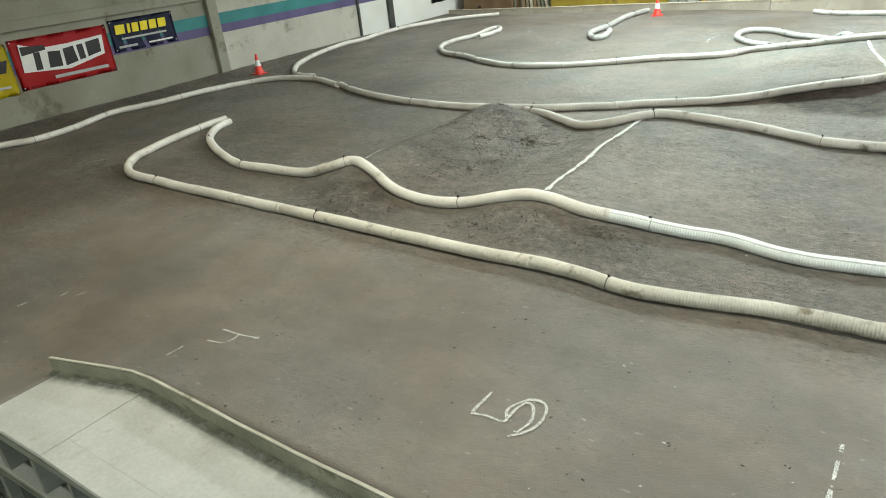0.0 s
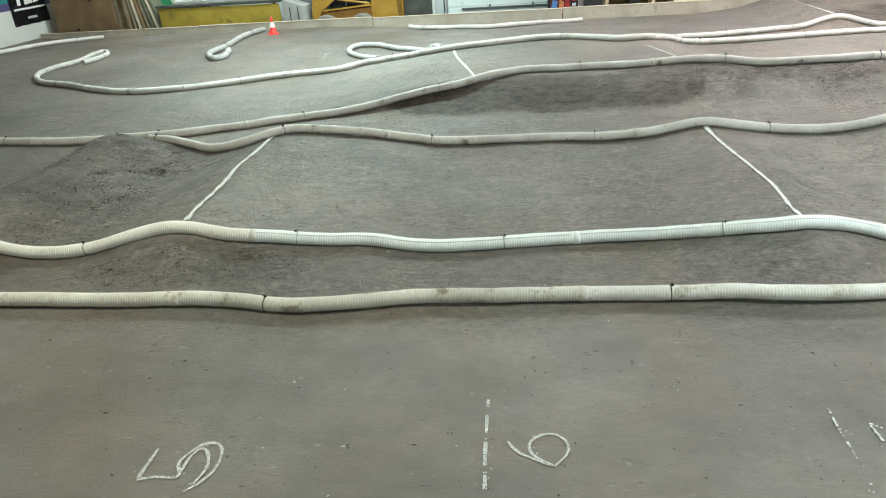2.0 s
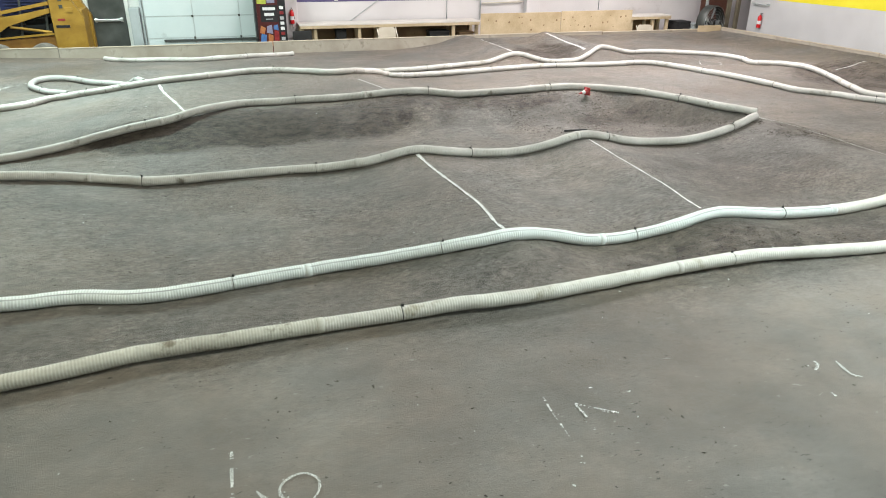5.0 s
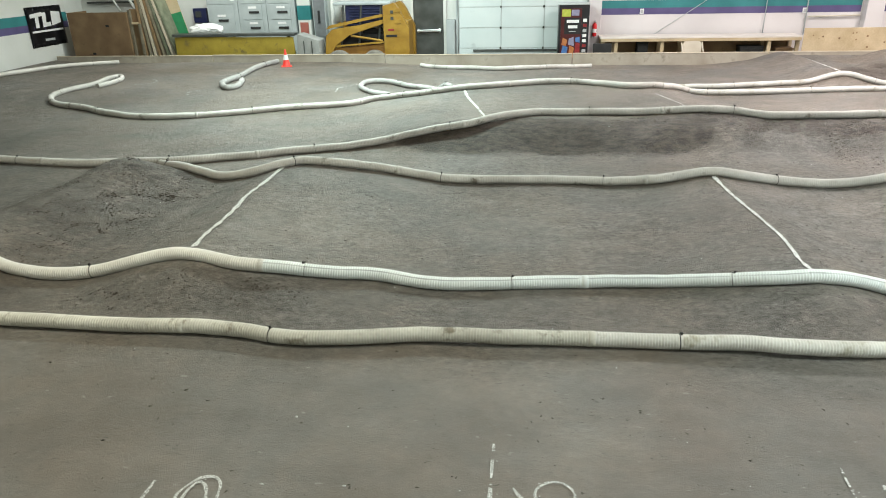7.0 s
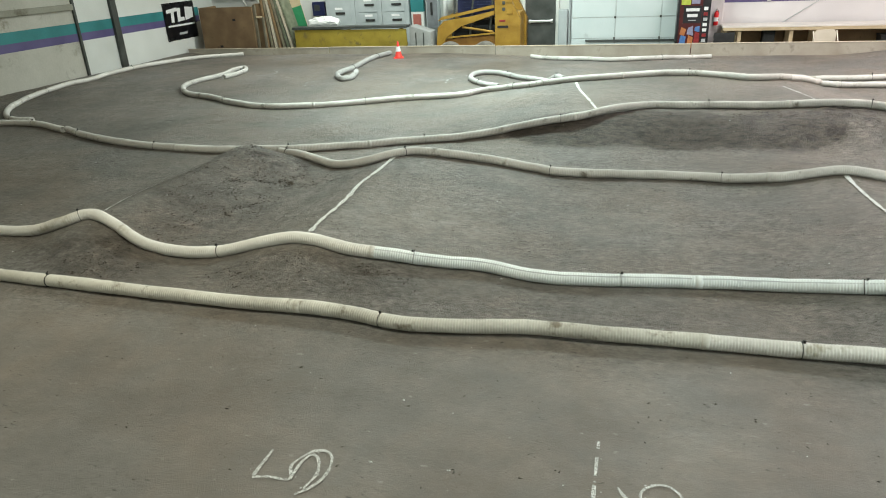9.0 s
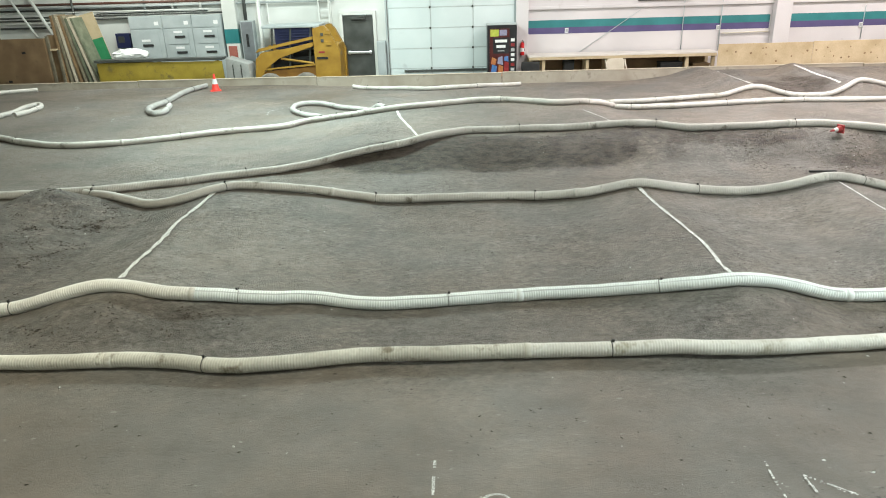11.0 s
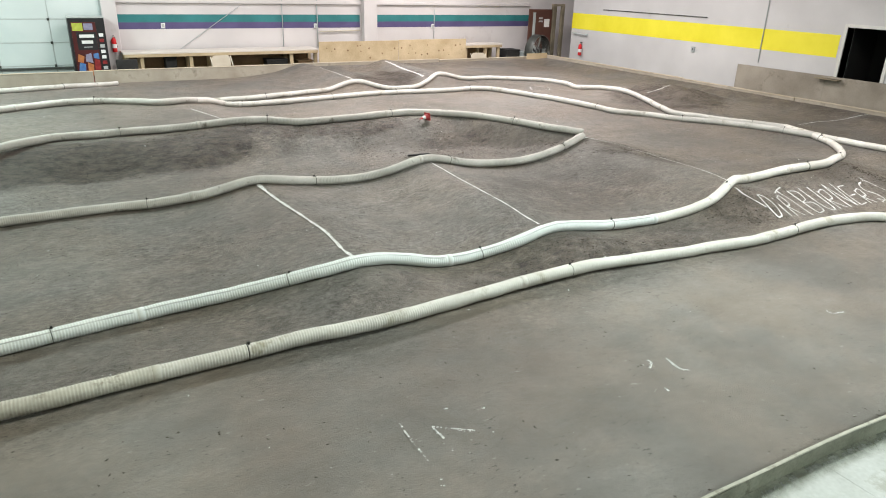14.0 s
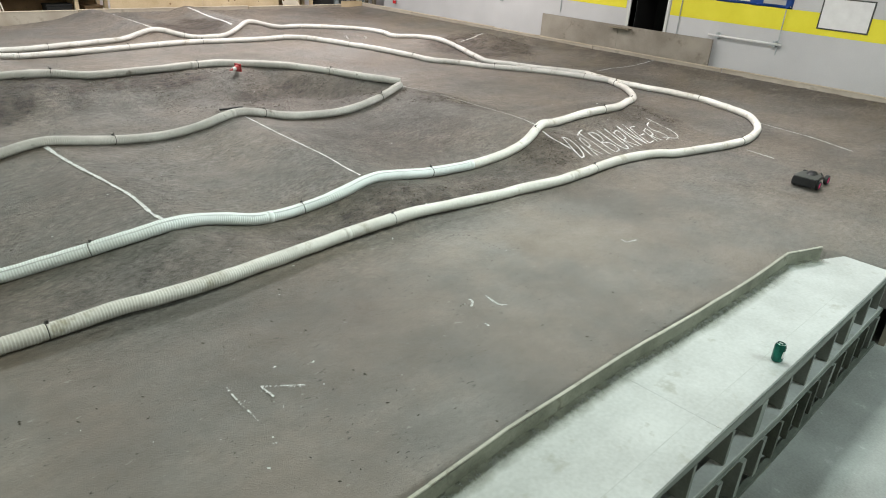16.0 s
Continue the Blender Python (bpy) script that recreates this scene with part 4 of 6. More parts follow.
LETTERS = {
    "D": [[(0.15, 0), (0.12, 1.05)], [(0.0, 1.05), (0.45, 1.0), (0.82, 0.72), (0.85, 0.35), (0.55, 0.06), (0.1, 0)]],
    "I": [[(0.4, 0), (0.4, 0.6)], [(0.38, 0.75), (0.45, 0.80)]],
    "R": [[(0.1, 0), (0.15, 0.8)], [(0.1, 0.75), (0.7, 0.85), (0.7, 0.5), (0.15, 0.4)], [(0.2, 0.4), (0.8, 0)]],
    "T": [[(0.4, -0.05), (0.45, 1.15)], [(-0.3, 1.0), (0.5, 1.15), (1.1, 1.2)]],
    "B": [[(0.1, 0), (0.1, 1)], [(0.1, 1), (0.7, 0.9), (0.6, 0.6), (0.1, 0.5)], [(0.1, 0.5), (0.8, 0.4), (0.75, 0.08), (0.1, 0)]],
    "U": [[(0.1, 1), (0.15, 0.2), (0.5, 0), (0.8, 0.2), (0.85, 1)]],
    "N": [[(0.1, 0), (0.1, 1.1)], [(0.1, 1.1), (0.8, 0)], [(0.8, 0), (0.85, 1.2)]],
    "E": [[(0.1, 0), (0.1, 1)], [(0.1, 1), (0.8, 1.1)], [(0.1, 0.5), (0.9, 0.6)], [(0.1, 0), (0.9, 0.1)]],
    "S": [[(0.9, 1.2), (0.3, 1.05), (0.2, 0.75), (0.8, 0.5), (0.9, 0.15), (0.2, 0)]],
}


def chalk_words():
    strokes = []
    spot = 0.0
    for k, ch in enumerate("DIRTBURNERS"):
        w = 0.75 if ch == "I" else 1.0
        for st in LETTERS[ch]:
            out = []
            for u, v in st:
                s = (spot + u * w * 0.95) / 10.8
                grow = 0.82 + 0.35 * math.sin(min(1.0, s * 1.3) * 3.1)
                out.append((6.98 + 1.95 * s + 0.10 * v, 4.42 - 0.16 * s + 0.44 * v * grow))
            strokes.append(out)
        spot += w
    strokes.append([(8.8, 4.35), (9.05, 4.25), (9.2, 4.45), (9.1, 4.8)])
    strokes.append([(6.98, 5.02), (6.95, 4.85), (7.02, 4.6)])
    chalk(strokes, "hand-drawn chalk words dirt burners on a bank", 0.02, 0.04, "chalk_words", "chalk writing", CHALK_LINE)


chalk_words()


# ---- loose dirt ----
def scatter(name, label, spots, count, sizes, material, category, clump=0.5):
    """Crumbs strewn over round patches (x, y, rx, ry), as one mesh."""
    rng = random.Random(11)
    verts, faces = [], []
    total = sum(s[2] * s[3] for s in spots)
    for cx, cy, rx, ry in spots:
        for _ in range(int(count * rx * ry / total)):
            a, r = rng.uniform(0, 2 * math.pi), math.sqrt(rng.random())
            x, y = cx + rx * r * math.cos(a), cy + ry * r * math.sin(a)
            if not (TRACK[0] + 0.1 < x < TRACK[1] - 0.1 and TRACK[2] + 0.1 < y < TRACK[3] - 0.1):
                continue
            if -5.0 < x < 7.0 and y < (lip_y(x) or 1.5) + 0.05:
                continue
            if noise.noise(Vector((x * 3.1, y * 3.1, 8.0))) + 0.6 * noise.noise(Vector((x * 8, y * 8, 3.0))) < clump * rng.uniform(-0.5, 1.0):
                continue
            s = sizes[0] + (sizes[1] - sizes[0]) * rng.random() ** 3
            z = terrain(x, y)
            turn = rng.uniform(0, 3.1)
            b = len(verts)
            for dx, dy, dz in ((1, 0, 0), (0.2, 0.8, 0), (-0.9, 0.3, 0), (-0.3, -0.8, 0), (0.1, 0.05, 0.7), (0, 0, -0.5)):
                j = [rng.uniform(0.7, 1.3) for _ in range(3)]
                ux, uy = dx * j[0] * s * 1.7, dy * j[1] * s
                verts.append((x + ux * math.cos(turn) - uy * math.sin(turn), y + ux * math.sin(turn) + uy * math.cos(turn), z + dz * j[2] * s + s * 0.15))
            for f in ((0, 1, 4), (1, 2, 4), (2, 3, 4), (3, 0, 4), (1, 0, 5), (2, 1, 5), (3, 2, 5), (0, 3, 5)):
                faces.append(tuple(b + i for i in f))
    me = bpy.data.meshes.new(name)
    me.from_pydata(verts, [], faces)
    me.materials.append(material)
    return tagged(new(name, me), label, category, kind="stuff")


scatter("dirt_clods", "dark loose crumbs of dirt on the jump faces", [(-4.6, 7.2, 0.7, 0.9), (-4.3, 6.0, 0.6, 1.2), (-3.8, 7.5, 0.6, 0.6), (-2.6, 4.5, 1.0, 0.25), (-4.7, 4.55, 0.5, 0.3), (2.4, 9.65, 1.2, 0.25), (4.0, 9.6, 1.0, 0.22), (1.0, 9.35, 1.5, 0.35), (5.2, 9.2, 1.3, 0.7), (7.3, 7.2, 0.7, 0.6), (4.3, 4.4, 1.3, 0.25), (12.4, 11.2, 1.0, 0.8), (6.4, 8.4, 0.6, 0.5), (6.8, 4.7, 0.6, 0.3), (9.4, 5.0, 0.6, 0.4)], 26000, (0.003, 0.0125), SOIL_CLOD, "dirt")
scatter("dirt_crumbs", "small dark crumbs of dirt strewn over the track", [(0.5, 9.5, 14.0, 8.5), (1.0, 6.2, 6.0, 1.2), (6.0, 6.3, 1.6, 1.0), (2.5, 8.4, 4.0, 0.7)], 50000, (0.003, 0.009), CLOD, "dirt")
scatter("chalk_bits", "white chalk crumbs strewn over the track", [(-1.4, 6.6, 1.0, 0.7), (-0.6, 7.0, 1.2, 0.5), (2.6, 3.3, 1.2, 0.4), (0.5, 4.4, 7.0, 0.25), (0.0, 8.0, 11.0, 6.0)], 1200, (0.003, 0.010), CHALK, "chalk")


# ---- drivers' ledge ----
def ledge():
    t = thing("drivers_ledge", "pale painted board ledge with a raised lip", "ledge")
    g = lambda x: lip_y(x, REAR)   # the rear edge
    part("panel", prism([(-4.9, g(-4.9)), (-3.78, g(-3.78)), (-3.78, 1.585), (-4.6, 1.375), (-4.78, 1.30), (-4.9, 1.12)], 0.03, Matrix.Translation((0, 0, -0.035)), bevel=0.003), LEDGE, t)
    xs = [-3.772, -1.34, 1.10, 3.54, 5.98]
    f = lambda x: lip_y(x) - 0.012
    for a, b in zip(xs, xs[1:]):
        mids = [x for x, _ in LIP if a < x < b]
        part("panel", prism([(a, g(a)), (b - 0.0005, g(b)), (b - 0.0005, f(b))] + [(x, f(x)) for x in mids[::-1]] + [(a, f(a))], 0.03, Matrix.Translation((0, 0, -0.035)), bevel=0.001), LEDGE, t)
    for a, b in zip(xs, xs[1:]):
        part("seam", prism([(a + 0.01, g(a) + 0.16), (b - 0.02, g(b) + 0.16), (b - 0.02, g(b) + 0.164), (a + 0.01, g(a) + 0.164)], 0.002, Matrix.Translation((0, 0, -0.0063))), LEDGE_SEAM, t, "faint filled seam")
    part("panel", prism([(5.98, g(5.98)), (6.9, g(6.9)), (6.88, 1.22), (6.80, 1.34), (6.47, 1.475), (6.08, 1.615), (5.98, 1.615)], 0.03, Matrix.Translation((0, 0, -0.038)), bevel=0.001), LEDGE, t)
    runs = list(zip(LIP[:-1], LIP[1:-1]))
    rng = random.Random(4)
    for (ax, ay), (bx, by) in runs:
        n = max(2, int((bx - ax) / 0.2))
        d = Vector((bx - ax, by - ay, 0)).normalized()
        s = Vector((-d.y, d.x, 0)) * 0.011
        bm = bmesh.new()
        rows = []
        for k in range(n + 1):
            p = Vector((ax + (bx - ax) * k / n, ay + (by - ay) * k / n, 0))
            top = 0.106 + rng.uniform(-0.007, 0.005)
            rows.append([bm.verts.new(p + q) for q in (-s + Vector((0, 0, -0.3)), s + Vector((0, 0, -0.3)), s + Vector((0, 0, top)), -s + Vector((0, 0, top)))])
        for a, b in zip(rows, rows[1:]):
            for k in range(4):
                bm.faces.new((a[k], a[(k + 1) % 4], b[(k + 1) % 4], b[k]))
        bm.faces.new(rows[0][::-1]), bm.faces.new(rows[-1])
        lip = part("lip", bm, LEDGE_EDGE, t, "grimy raised lip board")
        bm = bmesh.new()
        rows2 = []
        for k in range(n + 1):
            p = Vector((ax + (bx - ax) * k / n, ay + (by - ay) * k / n, 0.107 + rng.uniform(-0.002, 0.006)))
            rows2.append([bm.verts.new(p + q) for q in (-s * 0.95, s * 0.95, s * 0.8 + Vector((0, 0, 0.006)), -s * 0.8 + Vector((0, 0, 0.006)))])
        for a, b in zip(rows2, rows2[1:]):
            for k in range(4):
                bm.faces.new((a[k], a[(k + 1) % 4], b[(k + 1) % 4], b[k]))
        part("worn_edge", bm, WORN_EDGE, lip, "worn cream top edge")
        bm = bmesh.new()
        rows3 = []
        steps = max(4, int((bx - ax) / 0.03))
        for k in range(steps + 1):
            x, y = ax + (bx - ax) * k / steps, ay + (by - ay) * k / steps - 0.012
            out = 0.075 + 0.070 * (noise.noise(Vector((x * 2.2, 1.0, 0.0))) * 0.5 + 0.5) + 0.02 * noise.noise(Vector((x * 14, 2.0, 0.0)))
            rows3.append([bm.verts.new(q) for q in ((x, y, 0.004 + out * 0.10), (x, y - out * 0.4, 0.000), (x, y - out, -0.0045))])
        for a, b in zip(rows3, rows3[1:]):
            for k in range(2):
                bm.faces.new((a[k], a[k + 1], b[k + 1], b[k]))
        dust = part("dust_drift", bm, GRIME, t, "grey dust drifted against the lip", True)
        dust.data.attributes.new("cover", "FLOAT", "POINT").data.foreach_set("value", [0.9, 0.55, 0.0] * (steps + 1))
    # open rack under the rear edge: short bays over tall, closer ones
    r = thing("ledge_rack", "open grey wooden rack under the ledge with two rows of openings", "rack")
    bays = [-4.88, -3.17, 0.0, 2.86, 4.5, 6.88]

    def run(out, back, z0, z1):
        return prism([(x, g(x) - out) for x in bays] + [(x, g(x) + back) for x in bays[::-1]], z1 - z0, Matrix.Translation((0, 0, z0)), bevel=0.003)

    part("top_rail", run(0.004, 0.04, -0.095, -0.037), RACK, r)
    part("shelf", run(0.020, 0.07, -0.372, -0.352), LEDGE, r, "pale dusty shelf board")
    part("middle_rail", run(0.016, 0.03, -0.410, -0.374), RACK, r)
    part("lower_top", run(0.026, 0.06, -0.432, -0.414), RACK, r)
    part("bottom_rail", run(0.060, -0.02, FLOOR_Z, FLOOR_Z + 0.035), RACK_SHADED, r)
    # Black so that the openings look as deep in shade as they should.
    part("back_panel", run(-0.30, 0.32, FLOOR_Z + 0.002, -0.040), SHADOW_DARK, r, "rack back panel coloured black for inner shade")
    rng = random.Random(8)
    x = -4.80
    k = 0
    while x < 6.8:
        y, w = g(x), (0.045 if k % 4 == 1 else 0.017)
        part("upright", box((x - w, y - 0.010, -0.351), (x + w, y + 0.13, -0.096), 0.003), RACK, r, "grey painted divider")
        x += 0.43 + rng.uniform(-0.03, 0.03)
        k += 1
    x = -4.82
    while x < 6.85:
        y, w, lean = g(x), rng.choice((0.012, 0.016, 0.03)), rng.uniform(-1.5, 1.5)
        m = pose(x, y - 0.030 - rng.uniform(0.0, 0.02), FLOOR_Z + 0.036, 0, lean, 0)
        # Thin slats take the darkened copy, as if standing in shade.
        part("slat", box((-w, 0, 0), (w, 0.13, 0.309), 0.002, m=m), RACK if w > 0.02 else RACK_SHADED, r, "worn grey slat")
        x += rng.uniform(0.20, 0.34)
    t = thing("drink_can", "green and blue aluminium drink can on the ledge", "can", m=pose(4.50, 1.075, -0.005) @ Matrix.Scale(1.10, 4))
    part("body", lathe([(0.024, 0), (0.027, 0.002), (0.033, 0.012), (0.033, 0.103), (0.027, 0.116), (0.0265, 0.12)], 24), CAN_GREEN, t, "", True)
    part("lid", lathe([(0.0264, 0.1165), (0.0262, 0.121), (0.024, 0.1215), (0.0235, 0.1185)], 24), CHROME, t, "bright aluminium lid", True)
    part("pull_tab", box((-0.006, -0.010, 0.1188), (0.006, 0.012, 0.1205), 0.0008), CHROME, t)
    bm = bmesh.new()
    for a0 in (-2.2, -0.7):
        for k in range(6):
            a, b = a0 + k * 0.12, a0 + (k + 1) * 0.12
            bm.faces.new([bm.verts.new((0.0334 * math.cos(q), 0.0334 * math.sin(q), z)) for q, z in ((a, 0.035), (b, 0.035), (b, 0.08), (a, 0.08))])
    part("label_patch", bm, WHITE_VINYL, t, "pale printed patch")


ledge()


# ---- cones, car and litter on the track ----
def cone(m, h=0.43, label="orange traffic cone with a white band", plastic=ORANGE):
    t = thing("traffic_cone", label, "cone", "traffic cones", m)
    part("base", box((-0.135 * h / 0.43, -0.135 * h / 0.43, 0), (0.135 * h / 0.43, 0.135 * h / 0.43, 0.022), 0.008), plastic, t)
    k = h / 0.43
    part("body", lathe([(0.108 * k, 0.020), (0.098 * k, 0.04), (0.068 * k, 0.17 * k), (0.062 * k, 0.20 * k), (0.040 * k, 0.30 * k), (0.022 * k, h - 0.015), (0.018 * k, h)], 24), plastic, t, "", True)
    part("band", lathe([(0.0705 * k, 0.175 * k), (0.0425 * k, 0.30 * k)], 24, cap=False), WHITE_VINYL, t, "white reflective band", True)
    return t


cone(pose(-12.42, 9.85, terrain(-12.42, 9.85) - 0.003))
cone(pose(-6.22, 17.45, terrain(-6.22, 17.45) - 0.003, rz=20))
t = cone(pose(5.34, 9.58, terrain(5.34, 9.58) + 0.075, 0, 96, 200), 0.19, "small dull red cone knocked over against a pipe", DULL_RED)
stick = thing("strap", "black rubber strap lying on the dirt", "strap", m=pose(4.70, 8.66, terrain(4.70, 8.66) + 0.016, rz=-3) @ Matrix.Scale(0.85, 4))
part("strip", box((-0.2, -0.02, -0.012), (0.2, 0.02, 0.012), 0.005), BLACK, stick)


def car():
    t = thing("toy_buggy", "black radio-controlled truck with pink wheels and a dusty deck", "toy car", m=pose(8.62, 2.33, terrain(8.62, 2.33), rz=2))
    part("chassis", prism([(-0.21, -0.06), (-0.16, -0.075), (0.10, -0.075), (0.22, -0.035), (0.22, 0.035), (0.10, 0.075), (-0.16, 0.075), (-0.21, 0.06)], 0.016, Matrix.Translation((0, 0, 0.035)), bevel=0.003), BLACK_VINYL, t)
    bm = bmesh.new()
    secs = [(-0.20, 0.05, 0.055, 0.10), (-0.10, 0.075, 0.05, 0.135), (-0.01, 0.07, 0.05, 0.165), (0.06, 0.06, 0.05, 0.145), (0.12, 0.05, 0.05, 0.10), (0.22, 0.03, 0.05, 0.075)]
    rows = [[bm.verts.new(v) for v in ((x, -w, lo), (x, -w * 0.8, hi * 0.85), (x, -w * 0.45, hi), (x, w * 0.45, hi), (x, w * 0.8, hi * 0.85), (x, w, lo))] for x, w, lo, hi in secs]
    for a, b in zip(rows, rows[1:]):
        for k in range(5):
            bm.faces.new((a[k], b[k], b[k + 1], a[k + 1]))
    bm.faces.new(rows[0]), bm.faces.new(rows[-1][::-1])
    body = part("body_shell", bm, BLACK_VINYL, t, "", True)
    for k, (x, y, w, mt) in enumerate(((-0.15, -0.078, 0.05, WHITE_VINYL), (-0.08, -0.079, 0.03, LIME), (-0.15, 0.078, 0.05, WHITE_VINYL), (-0.08, 0.079, 0.03, LIME), (0.0, -0.073, 0.03, WHITE_VINYL), (0.0, 0.073, 0.03, WHITE_VINYL))):
        part("decal", box((x - w / 2, y - 0.003, 0.06), (x + w / 2, y + 0.003, 0.105), 0.002), mt, body, "pale painted decal")
    part("bed_cover", prism([(-0.255, -0.125), (-0.02, -0.118), (0.03, -0.08), (0.03, 0.08), (-0.02, 0.118), (-0.255, 0.125)], 0.010, Matrix.Translation((0, 0, 0.124)), bevel=0.003), STEEL_DARK, t, "dusty dark grey deck")
    part("tailgate", box((-0.268, -0.125, 0.036), (-0.256, 0.125, 0.13), 0.004), BLACK_VINYL, t, "black rear panel")
    for s in (-1, 1):
        part("side_panel", box((-0.25, s * 0.121 - 0.003, 0.098), (-0.03, s * 0.121 + 0.003, 0.122), 0.002), BLACK_VINYL, t)
    for x in (-0.155, 0.165):
        part("axle", rod((x, -0.13, 0.052), (x, 0.13, 0.052), 0.006, 8), STEEL_DARK, t)
        for s in (-1, 1):
            m = Matrix.Translation((x, s * 0.125 - 0.022, 0.054)) @ pose(0, 0, 0, -90, 0, 0)
            w = part("wheel", lathe([(0.02, 0.0), (0.036, 0.002), (0.036, 0.042), (0.02, 0.044)], 18, m=m), PINK, t, "pink wheel", True)
            part("tyre", lathe([(0.036, 0.001), (0.050, 0.0), (0.055, 0.006), (0.055, 0.038), (0.050, 0.044), (0.036, 0.043)], 18, m=m, cap=False), BLACK, w, "black rubber tyre", True)
            part("shock", rod((x - 0.01, s * 0.05, 0.12), (x, s * 0.095, 0.055), 0.008, 8), STEEL_DARK, t)


car()


# ---- banners and signs ----
def sheet(name, label, m, w, h, material, category="banner", sag=0.012):
    """A hanging sheet of vinyl, w by h, with a slight wave; local x right, y up, z off the wall."""
    t = thing(name, label, category, m=m)
    bm = bmesh.new()
    nx, ny = 24, 10
    grid = [[bm.verts.new((w * i / nx, h * j / ny, 0.012 + sag * math.sin(i * 0.9 + j * 0.25) * (0.4 + 0.6 * (1 - j / ny)))) for i in range(nx + 1)] for j in range(ny + 1)]
    for j in range(ny):
        for i in range(nx):
            bm.faces.new((grid[j][i], grid[j][i + 1], grid[j + 1][i + 1], grid[j + 1][i]))
    bmesh.ops.solidify(bm, geom=bm.faces[:], thickness=0.003)
    part("sheet", bm, material, t, "", True)
    for x in (0.04, w - 0.04):
        for y in (0.04, h - 0.04):
            part("grommet", lathe([(0.012, 0), (0.012, 0.003)], 10, m=Matrix.Translation((x, y, 0.03))), CHROME, t)
    return t


def plate(t, name, outline, material, lift=0.034, depth=0.002, label=""):
    """A printed shape on a sheet."""
    return part(name, prism(outline, depth, Matrix.Translation((0, 0, lift))), material, t, label)


def quad(x0, y0, x1, y1, lean=0.0):
    return [(x0, y0), (x1, y0), (x1 + lean, y1), (x0 + lean, y1)]


t = sheet("red_banner", "red vinyl banner with a black and white emblem", Matrix.Translation((-13.3, 5.32, 0.62)) @ ON_LEFT, 1.82, 0.86, RED)
word = [(0.12, 0.30), (0.95, 0.22), (1.66, 0.36), (1.70, 0.70), (1.0, 0.66), (0.5, 0.66), (0.16, 0.78)]
plate(t, "emblem_outline", word, WHITE_VINYL, 0.034, label="white emblem outline")
for k, o in enumerate(([(0.17, 0.58), (0.60, 0.62), (0.60, 0.70), (0.17, 0.73)], [(0.34, 0.30), (0.46, 0.30), (0.48, 0.60), (0.37, 0.60)], [(0.58, 0.30), (0.82, 0.29), (0.84, 0.56), (0.62, 0.58)], [(0.88, 0.28), (1.12, 0.32), (1.10, 0.60), (0.90, 0.58)], [(1.16, 0.33), (1.28, 0.35), (1.28, 0.61), (1.16, 0.60)], [(1.33, 0.36), (1.60, 0.41), (1.62, 0.65), (1.34, 0.62)])):
    plate(t, "emblem_stroke", o, BLACK_VINYL, 0.037, label="black emblem stroke")
plate(t, "text_bar", quad(0.62, 0.10, 1.66, 0.155), GREY_VINYL, label="pale line of small print")
t = sheet("yellow_banner", "yellow vinyl banner with a black emblem", Matrix.Translation((-13.3, 4.25, 0.58)) @ ON_LEFT, 1.03, 0.86, YELLOW_VINYL)
plate(t, "emblem_stroke", quad(0.2, 0.4, 0.9, 0.6, 0.08), BLACK_VINYL, label="black emblem stroke")
plate(t, "text_bar", quad(0.35, 0.14, 0.9, 0.18), GREY_VINYL)
t = sheet("navy_banner", "navy vinyl banner with a yellow emblem", Matrix.Translation((-13.3, 7.2, 0.93)) @ ON_LEFT, 1.42, 0.60, NAVY)
for a, b in ((0.10, 0.30), (0.36, 0.42), (0.46, 0.60), (0.64, 0.80), (0.84, 1.0), (1.04, 1.22)):
    plate(t, "emblem_stroke", quad(a, 0.33, b, 0.50, 0.02), YELLOW_VINYL, label="yellow emblem stroke")
plate(t, "text_bar", quad(0.2, 0.22, 1.2, 0.255), GREY_VINYL)
plate(t, "text_bar", quad(0.1, 0.07, 0.5, 0.11), GREY_VINYL)
plate(t, "text_bar", quad(0.75, 0.07, 1.3, 0.10), WHITE_VINYL)
t = sheet("black_banner", "black vinyl banner with a white emblem", Matrix.Translation((-13.3, 17.55, 0.48)) @ ON_LEFT, 1.5, 1.04, BLACK_VINYL)
for o in ([(0.12, 0.76), (0.62, 0.80), (0.62, 0.90), (0.12, 0.86)], [(0.28, 0.50), (0.42, 0.50), (0.46, 0.80), (0.32, 0.80)], [(0.58, 0.50), (0.92, 0.52), (0.92, 0.62), (0.74, 0.62), (0.78, 0.88), (0.62, 0.88)], [(0.96, 0.52), (1.12, 0.54), (1.36, 0.58), (1.38, 0.86), (1.0, 0.90)]):
    plate(t, "emblem_stroke", o, WHITE_VINYL, label="white emblem stroke")
plate(t, "text_bar", quad(0.1, 0.38, 1.4, 0.43), WHITE_VINYL)
plate(t, "text_bar", quad(0.55, 0.14, 0.95, 0.20), GREY_VINYL)
t = sheet("blue_banner", "blue vinyl banner with a white emblem", Matrix.Translation((15.5, 7.62, 1.42)) @ ON_RIGHT, 2.12, 0.58, BLUE)
for k in range(10):
    x = 0.24 + k * 0.162
    plate(t, "emblem_stroke", quad(x, 0.30, x + 0.135, 0.50, 0.05), WHITE_VINYL, label="white emblem stroke")
for k in range(4):
    plate(t, "text_bar", quad(0.2 + k * 0.42, 0.215, 0.52 + k * 0.42, 0.25), GREY_VINYL)
for x, w, mt in ((0.18, 0.40, GREY_VINYL), (0.78, 0.46, WHITE_VINYL), (1.52, 0.46, GREY_VINYL)):
    plate(t, "patch", quad(x, 0.06, x + w, 0.155), mt, label="pale printed patch")
plate(t, "patch", quad(0.14, 0.07, 0.19, 0.15), RED, 0.037)
